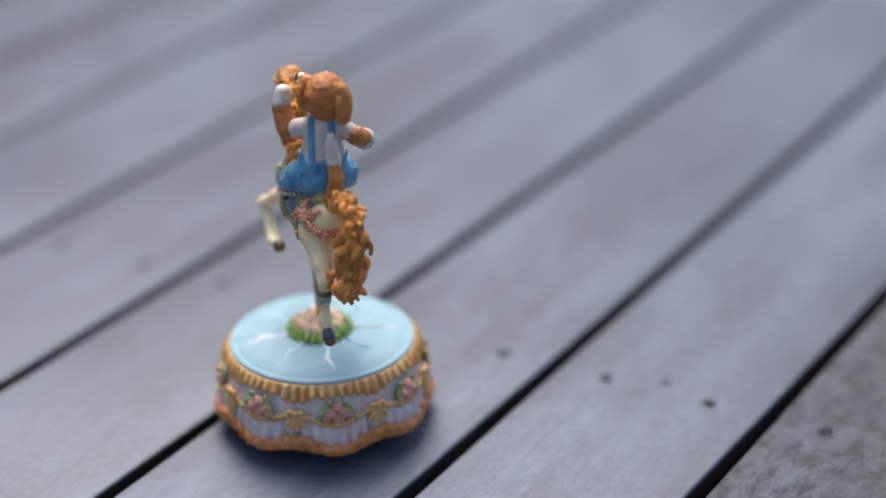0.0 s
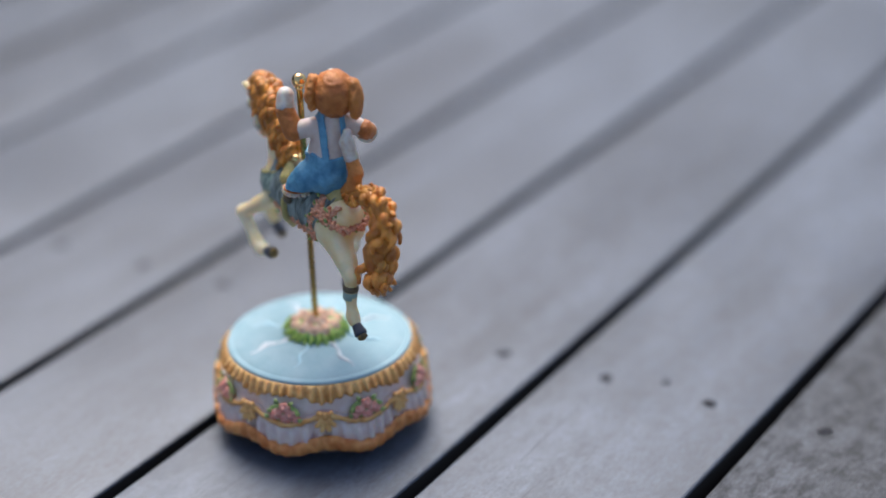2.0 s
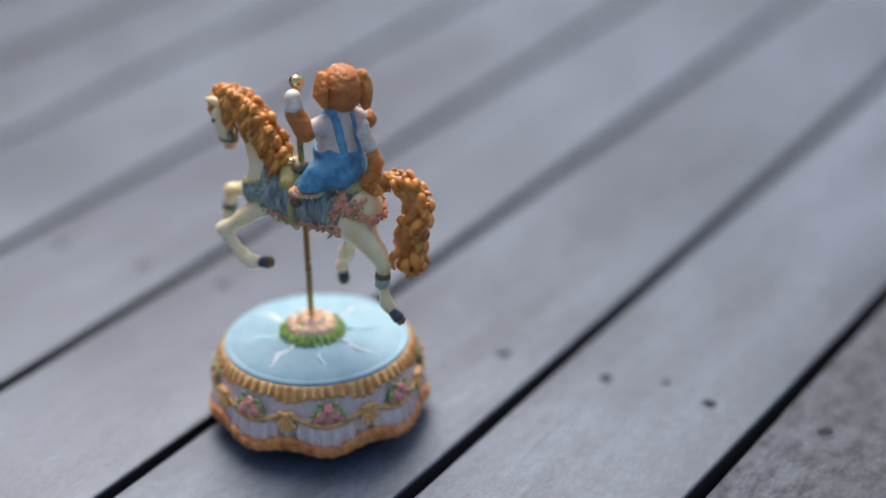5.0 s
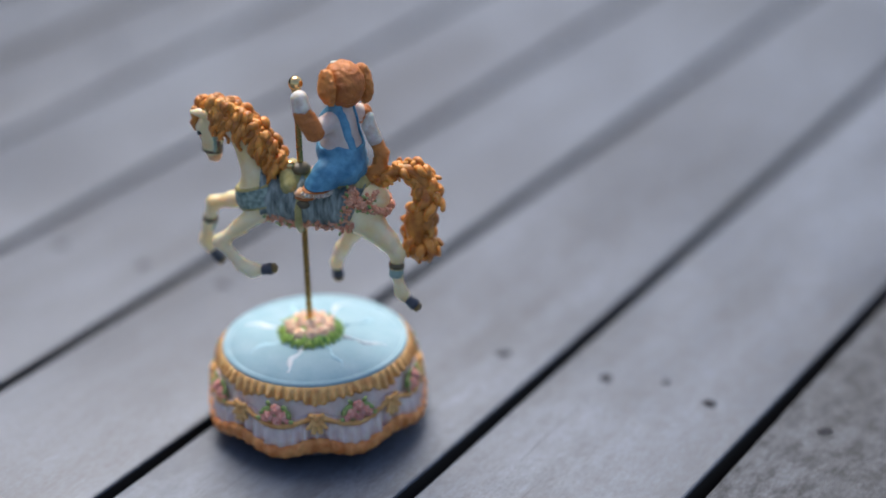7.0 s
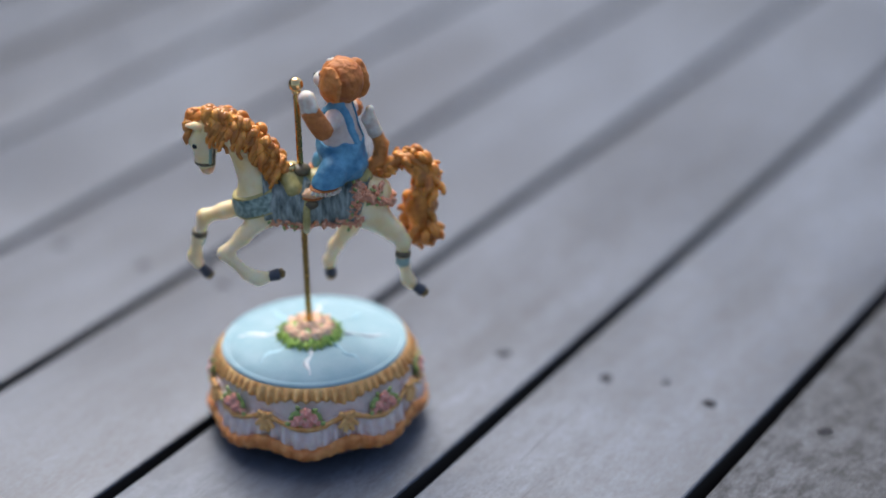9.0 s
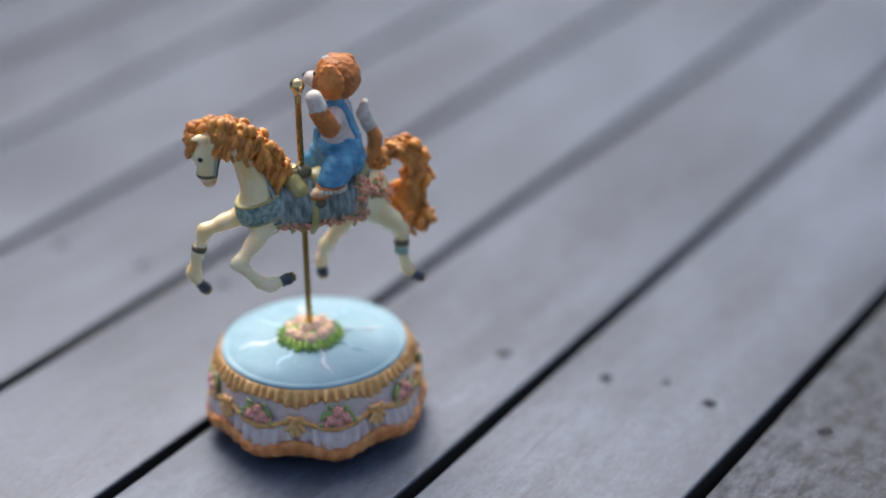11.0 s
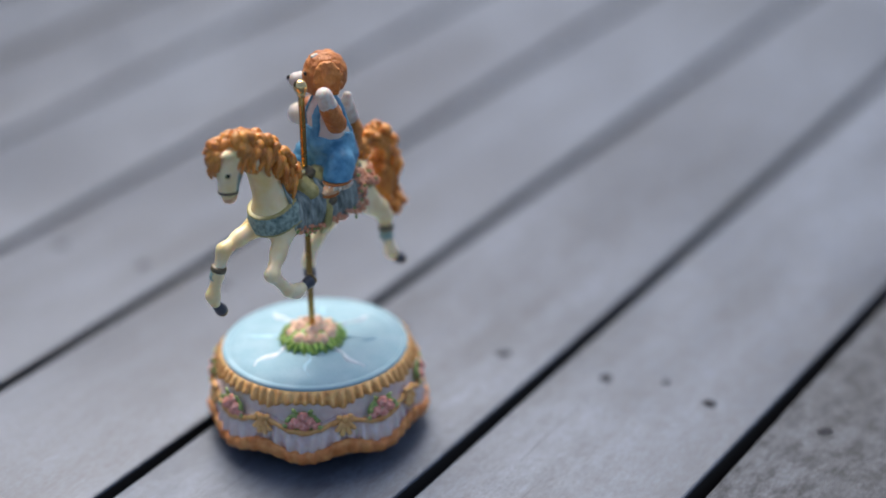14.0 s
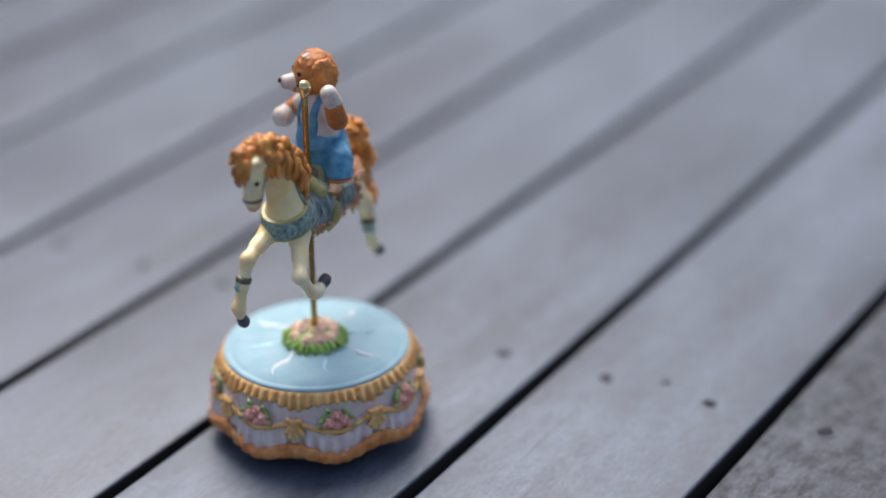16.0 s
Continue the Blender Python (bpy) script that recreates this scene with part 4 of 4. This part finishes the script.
    put(clay.chains([[(0.0250, 0.0020, 0.1310, 0.0038), (0.0322, 0.0030, 0.1380, 0.0036), (0.0332, 0.0035, 0.1450, 0.0034), (0.0303, 0.0035, 0.1520, 0.0031)]], 0.001) + fur, 6)
    # white muzzle, blaze, paws, tail tip, socks
    put(clay.chains([[limb4(at(0.0085, 0, -0.0032), 0.0051), limb4(at(0.0135, 0, -0.0028), 0.0037)]], 0.001), 3)
    put(clay.chains([[(0.0006, -0.0126, 0.1712, 0.0043), (-0.0006, -0.0114, 0.1758, 0.0040)]], 0.001), 3)
    put(clay.chains([[(0.0175, 0.0205, 0.1560, 0.0042), (0.0142, 0.0222, 0.1538, 0.0052)]], 0.001), 3)
    put(clay.chains([[(0.0303, 0.0035, 0.1518, 0.0036), (0.0278, 0.0030, 0.1585, 0.0034), (0.0284, 0.0030, 0.1632, 0.0021)]], 0.001), 3)
    for side in (-1, 1):
        y = 0.0010 + side * 0.0122
        ruff = clay.egg((0.0050, y, 0.1300), (0.0074, 0.0066, 0.0020)) + 0.0003 * np.sin(np.arctan2(Y - y, X - 0.0050) * 18)
        put(ruff, 3)
        put(clay.egg((0.0052, y, 0.1315), (0.0072, 0.0068, 0.0009)), 2)
        y += side * 0.0022
        put(clay.egg((-0.0002, y - side * 0.0012, 0.1288), (0.0050, 0.0031, 0.0027)) + fur, 4)
        put(clay.egg((-0.0004, y - side * 0.0012, 0.1268), (0.0052, 0.0033, 0.0012)), 2)
    soup.ball(at(0.0170, 0, -0.0015), 0.0012, index=5)
    for side in (1, -1):
        soup.ball(at(0.0088, side * 0.0046, 0.0020), 0.0012, index=5)
    soup.link("rider", [SHIRT, DENIM, FUR, FUR_WHITE, BLUSH, BLACK, FUR_LIGHT], music_box, "chestnut puppy figurine in blue overalls and white shirt")


def motions():
    """The box turns evenly, about eight and a half degrees a second."""
    walk(music_box, [(float(t), pose(0, 0, 0, 0, 0, 8.59 * (t - 9.0))) for t in range(17)])


build_base()
build_mound()
build_horse()
build_rider()
build_deck()
build_sky_blocker()
motions()
